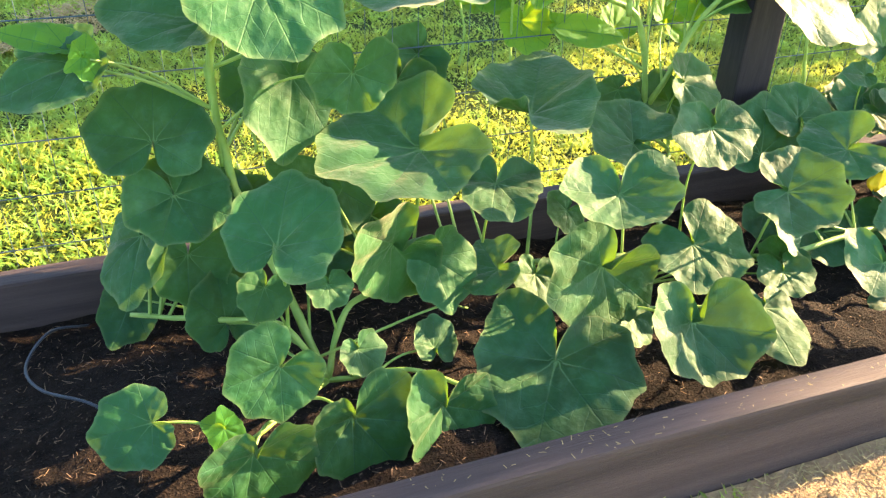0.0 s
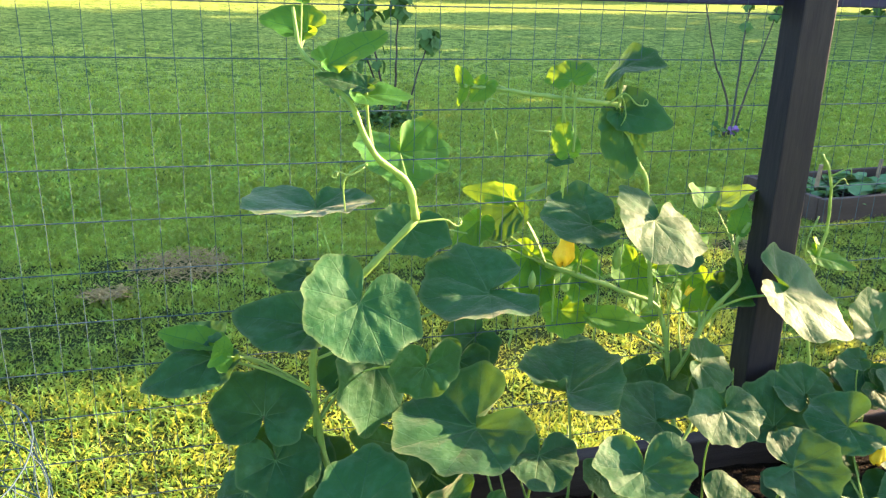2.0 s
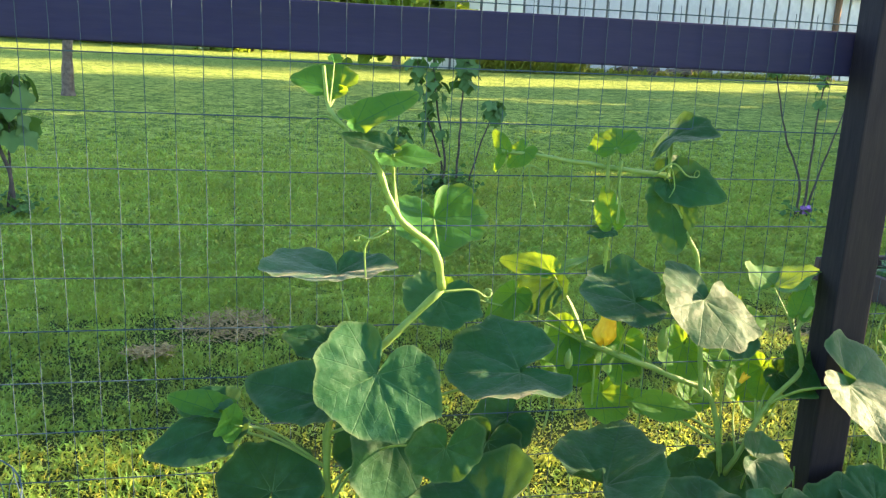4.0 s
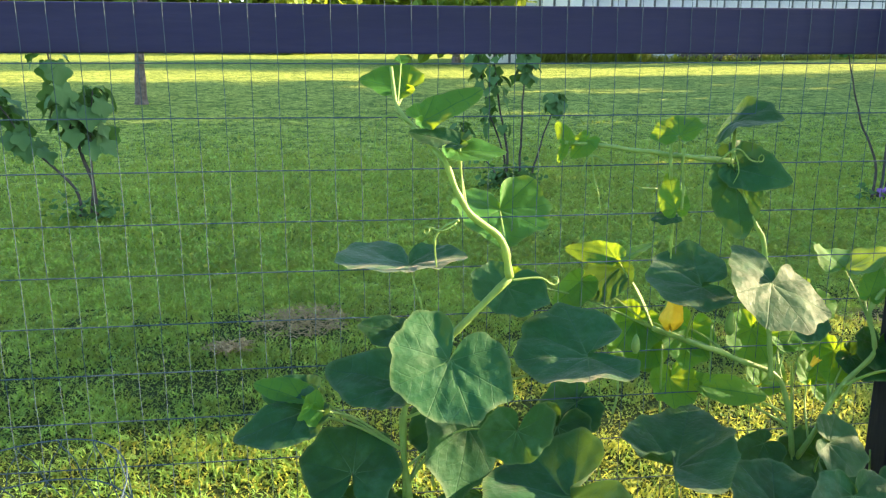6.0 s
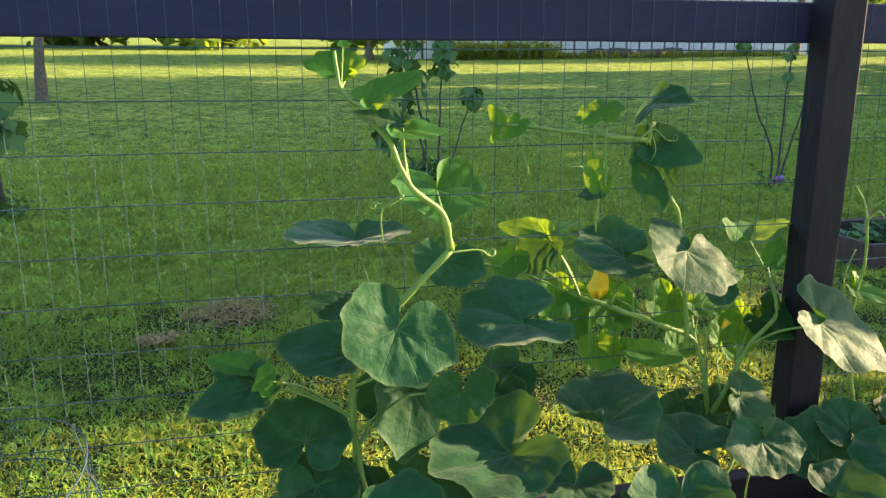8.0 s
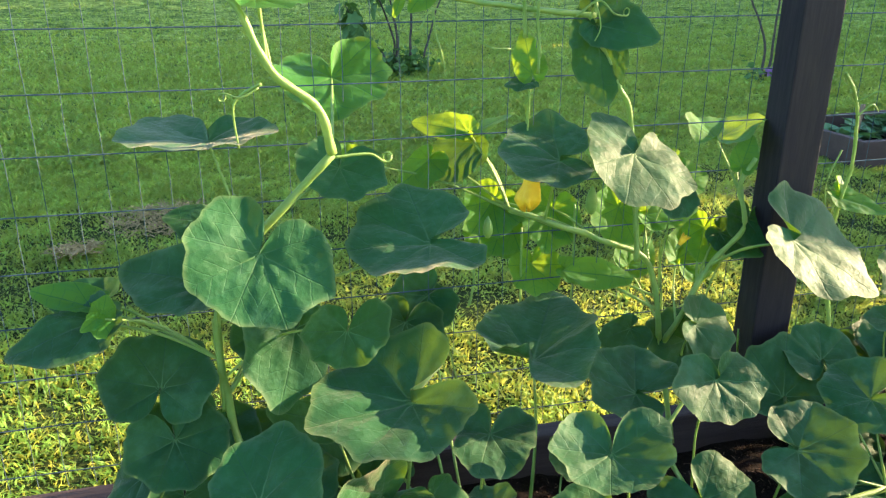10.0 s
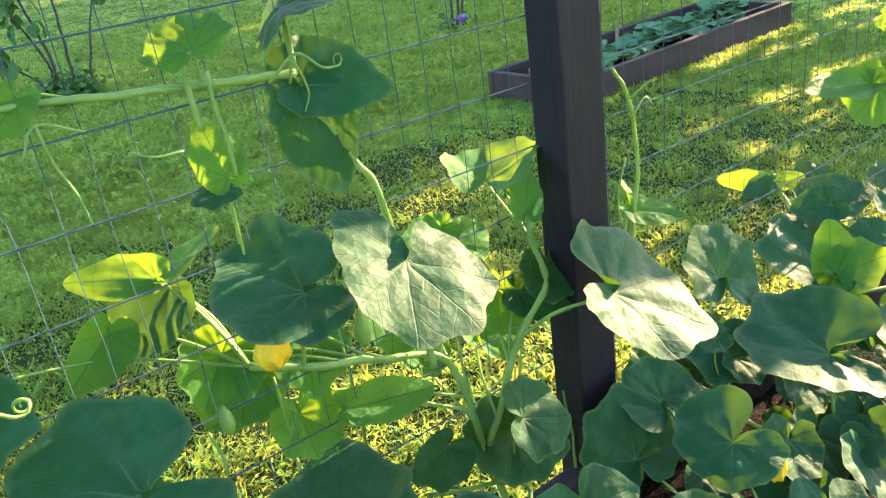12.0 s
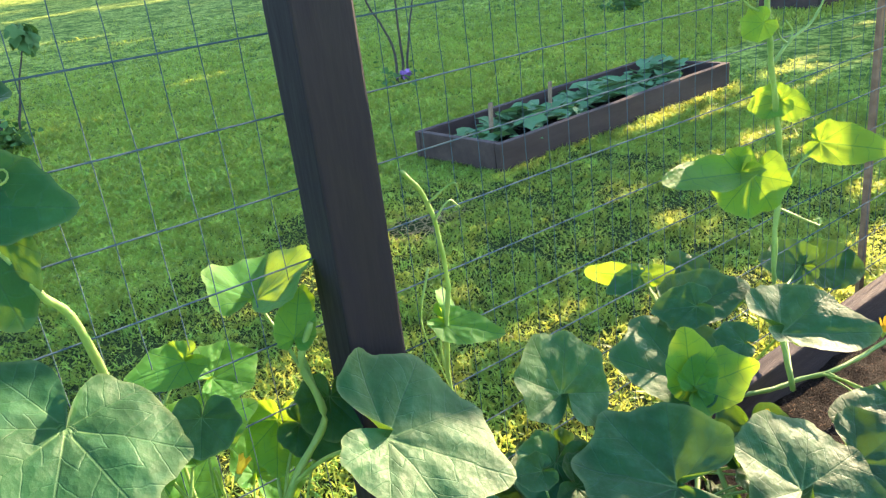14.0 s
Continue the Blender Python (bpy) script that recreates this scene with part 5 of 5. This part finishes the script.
# the lawn tree with its rough trunk, and unseen trees placed to shade the lawn from the low sun
tree((-4.07, 16.8, ground_z(-4.07, 16.8)), 2.6, 0.115, 2.2, 3.0, 1800, "lone lawn tree with a rough brown trunk", 21, 0.2, 0.2)
shade = [(19.0, 4.98, 5.9, 0.95, 4.2, 900)] + [(19.0 + (i % 2) * 1.2, 6.0 + 1.8 * i, 0.0, 1.5, 11.0, 2000 if i < 3 else 1300) for i in range(8)]
shade += [(23.4 + 0.5 * (i % 2), 5.85 + 1.75 * i, 0.0, 1.35, 12.0, 1500 if i < 2 else 800) for i in range(6)]
shade += [(28.0 + i, 19.4 + 2.3 * i, 0.0, 1.9, 13.0, 1000) for i in range(4)]
shade += [(42.0 + (i % 2), 37.4 + 2.8 * i, 0.0, 2.1, 20.0, 1100) for i in range(4)]
for k, (tx, ty, th, cr, ch, n) in enumerate(shade):
    tree((tx, ty, ground_z(tx, ty)), th, 0.12, cr, ch, n, "dense green unseen tree placed to shade the lawn from the side", 30 + k, 0.30 if tx < 22 else 0.5, 0.0, 56, 0.26 if ty < 5 else 0.36)
# four small unseen trees, added to block sun from lawn strip and bed front
tree((8.3, 2.3, 0), 0.15, 0.03, 0.65, 1.75, 650, "small leafy tree added out of view to shade the lawn", 96, 0.13, 0.0, 22, 0.3)
tree((9.6, 3.4, 0), 0.15, 0.03, 0.60, 2.3, 950, "small leafy tree added out of view to shade the lawn", 97, 0.13, 0.0, 22, 0.3)
tree((8.3, 1.28, 0), 2.75, 0.03, 0.30, 1.4, 260, "slim leafy tree added out of view to shade the bed front", 98, 0.13, 0.0, 14, 0.3)
tree((7.2, 2.45, 0), 0.15, 0.03, 0.5, 1.7, 560, "small leafy tree added out of view to shade the lawn", 95, 0.13, 0.0, 22, 0.3)
for k, (tx, ty) in enumerate(((-34, 62), (-22, 58), (-12, 63), (-2, 60), (7, 66), (40, 58), (48, 63))):
    tree((tx, ty, ground_z(tx, ty)), 0.8, 0.3, 5.0, 8.0, 2600, "tall leafy tree beyond the lawn", 50 + k, 0.75, material=FARLEAF)

tree((5.4, 38.0, ground_z(5.4, 38.0)), 1.6, 0.22, 3.0, 6.5, 2600, "leafy yellow-green tree beside the shed", 71, 0.5, material=FARLEAF)


# ---- shed and paling fence behind the lawn ----
PALING = plain("grey_frame", (0.10, 0.10, 0.11), (0.2, 0.2, 0.2), 0.85, 3.0, 0.3)
shed = tagged(empty("shed", (19.8, 40, ground_z(17.0, 40))), "long pale shed clad in ribbed metal and white panels", "shed")
part("wall", box_bm(-12.2, 11.6, 0, 7, -0.6, 4.6, 0.02), PALING, shed)
for mat, name, first, last in ((WHITEWALL, "white_panel", 0, 6), (SHEDWALL, "metal_panel", 6, 32)):
    src = None
    for i in range(first, last):
        pan = new(name, src) if src else part(name, box_bm(-0.31, 0.31, -0.07, -0.004, -0.5, 4.55, 0.02), mat, shed)
        src = pan.data
        pan.parent = shed
        pan.matrix_basis = pose(-11.8 + 0.74 * i, 0, 0, 0, 0, 3 * math.sin(i * 2.3))
part("end_wall", box_bm(-12.28, -12.21, -0.02, 7.02, -0.5, 4.5, 0.02), WHITEWALL, shed)
part("downpipe", tube_data([(10.0, -0.16, -0.3), (10.0, -0.16, 2.0), (10.0, -0.16, 4.5)], 0.17, 8), RUST, shed)
roof_bm = bmesh.new()
rv = [roof_bm.verts.new(c) for c in ((-12.6, -0.5, 4.6), (12.0, -0.5, 4.6), (12.0, 3.5, 6.0), (-12.6, 3.5, 6.0), (-12.6, 7.5, 4.6), (12.0, 7.5, 4.6))]
roof_bm.faces.new((rv[0], rv[1], rv[2], rv[3]))
roof_bm.faces.new((rv[3], rv[2], rv[5], rv[4]))
bmesh.ops.solidify(roof_bm, geom=roof_bm.faces[:], thickness=0.08)
part("roof", roof_bm, SHEDWALL, shed)
pile = random.Random(8)
for k in range(16):
    lx, r = 17.0 + pile.uniform(0.0, 7.0), pile.uniform(0.12, 0.26)
    gz = ground_z(lx, 39.2)
    log = part("log", tube_data([(-0.5, 0, 0), (0, 0.02, 0.01), (0.5, 0, 0)], [r, r * 1.05, r * 0.95], 9), BARK)
    log.matrix_basis = pose(lx, 39.2 + pile.uniform(-0.3, 0.3), gz + r * 0.9, 0, pile.uniform(-8, 8), pile.uniform(-40, 40))
    tagged(log, "old dark log lying in the weeds beside the shed", "log", "logs by the shed")
WEED = grass_blade_material("tall_weeds", (0.14, 0.20, 0.03), (0.28, 0.30, 0.06), (0.2, 0.24, 0.04), (0.5, 0.5, 0.06), 0.4)


# ---- grass ----
def tufts(xy):
    """0 to 1: how tall the grass stands, in uneven patches of a hand's width to half a metre."""
    total = np.zeros(len(xy))
    for k, (scale, share) in enumerate(((4.3, 0.36), (9.1, 0.36), (21.0, 0.28))):
        c, s = math.cos(1.1 * k + 0.4), math.sin(1.1 * k + 0.4)
        u, v = scale * (c * xy[:, 0] - s * xy[:, 1]), scale * (s * xy[:, 0] + c * xy[:, 1])
        total += share * np.sin(u + 1.9 * np.sin(0.83 * v + k)) * np.sin(1.1 * v + 1.7 * np.sin(0.71 * u + 2 * k))
    return np.clip(0.5 + 0.95 * total, 0, 1)


def blades(name, n, area, ln, wd, material, label, seed, z_of=ground_z, skip=None):
    rs = np.random.RandomState(seed)
    xy = area(rs, n)
    if skip is not None:
        xy = xy[~skip(xy)]
    n = len(xy)
    z = np.array([z_of(a, b) for a, b in xy])
    clump = 0.50 + 0.85 * tufts(xy) + 0.25 * rs.rand(n)
    h = ln * clump * (0.6 + 0.8 * rs.rand(n))
    a, b = rs.rand(n) * 6.283, rs.rand(n) * 6.283
    lean = h * (0.35 + 1.3 * rs.rand(n))
    base = np.column_stack([xy, z - 0.004])
    side = np.column_stack([np.cos(a), np.sin(a), np.zeros(n)]) * (wd * (0.6 + 0.8 * rs.rand(n)))[:, None]
    dirv = np.column_stack([np.cos(b), np.sin(b), np.zeros(n)])
    mid = base + dirv * (lean * 0.35)[:, None] + np.column_stack([np.zeros(n), np.zeros(n), h * 0.62])
    tip = base + dirv * lean[:, None] + np.column_stack([np.zeros(n), np.zeros(n), h * 0.92])
    v = np.stack([base - side, base + side, mid + side * 0.8, mid - side * 0.8, tip], 1).reshape(-1, 3)
    k = np.arange(n) * 5
    quads = np.column_stack([k, k + 1, k + 2, k + 3])
    tris = np.column_stack([k + 3, k + 2, k + 4])
    me = bpy.data.meshes.new(name)
    me.vertices.add(len(v))
    me.vertices.foreach_set("co", v.astype(np.float32).ravel())
    loops = np.concatenate([quads, tris], 1)
    me.loops.add(loops.size)
    me.loops.foreach_set("vertex_index", loops.ravel().astype(np.int32))
    me.polygons.add(2 * n)
    starts = np.column_stack([np.arange(n) * 7, np.arange(n) * 7 + 4]).ravel()
    me.polygons.foreach_set("loop_start", starts.astype(np.int32))
    me.update(calc_edges=True)
    me.validate()
    me.materials.append(material)
    ob = new(name, me)
    return tagged(ob, label, "grass", kind="stuff")


def near_area(rs, n):
    return np.column_stack([np.clip(-2.9 + 8.0 * rs.rand(n) + 0.5 * rs.randn(n), -4.5, 7), 1.27 + 3.6 * rs.rand(n) ** 1.25])


def bare(xy):
    heap = np.hypot((xy[:, 0] + 0.24) / 0.25, (xy[:, 1] - 3.25) / 0.27) + 0.35 * np.sin(31 * xy[:, 0]) * np.sin(27 * xy[:, 1]) < 0.45
    c, s = math.cos(radians(-3.6)), math.sin(radians(-3.6))
    u, w = xy[:, 0] - 4.21, xy[:, 1] - 3.66
    inbed = (abs(u * c - w * s) < 1.05) & (abs(u * s + w * c) < 0.33)
    dirt = np.hypot((xy[:, 0] - 2.45) / 0.28, (xy[:, 1] - 3.0) / 0.16) + 0.4 * np.sin(33 * xy[:, 0]) * np.sin(29 * xy[:, 1]) < 0.6
    return heap | inbed | dirt


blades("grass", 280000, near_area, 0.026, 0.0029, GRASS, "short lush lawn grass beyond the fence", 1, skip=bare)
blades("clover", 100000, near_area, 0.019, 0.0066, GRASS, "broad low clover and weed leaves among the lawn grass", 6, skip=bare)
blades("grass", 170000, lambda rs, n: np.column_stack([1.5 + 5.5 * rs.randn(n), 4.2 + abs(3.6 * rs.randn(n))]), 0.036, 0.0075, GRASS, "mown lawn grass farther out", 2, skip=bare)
def worn(xy):
    patch = np.sin(xy[:, 0] * 7.3 + 2 * np.sin(xy[:, 1] * 5.1)) + np.sin(xy[:, 1] * 9.7 + 3 * np.sin(xy[:, 0] * 3.9 + 1))
    return patch + 3.2 * (xy[:, 1] - 0.1) + 0.8 * np.random.RandomState(8).randn(len(xy)) > 0.9


blades("grass", 90000, lambda rs, n: np.column_stack([0.7 + 1.9 * rs.randn(n), 0.54 - abs(1.1 * rs.randn(n))]), 0.035, 0.0032, GRASS, "thin sunlit grass in front of the bed", 3, skip=worn)
blades("tall_weeds", 2600, lambda rs, n: np.column_stack([9.2 + 5.6 * rs.rand(n) ** 1.4, 38.0 + 1.1 * rs.rand(n)]), 0.62, 0.05, WEED, "tall yellow-green weeds against the shed wall", 9)
blades("tall_weeds", 1500, lambda rs, n: np.column_stack([14.0 + 14 * rs.rand(n), 38.5 + 0.8 * rs.rand(n)]), 0.28, 0.04, WEED, "patchy sunlit weeds among the logs by the shed", 10)
blades("weeds", 2500, lambda rs, n: np.column_stack([9.5 + 20 * rs.rand(n) ** 1.3, 38.7 + 1.0 * rs.rand(n)]), 0.13, 0.03, WEED, "short dry weeds along the shed wall", 4)
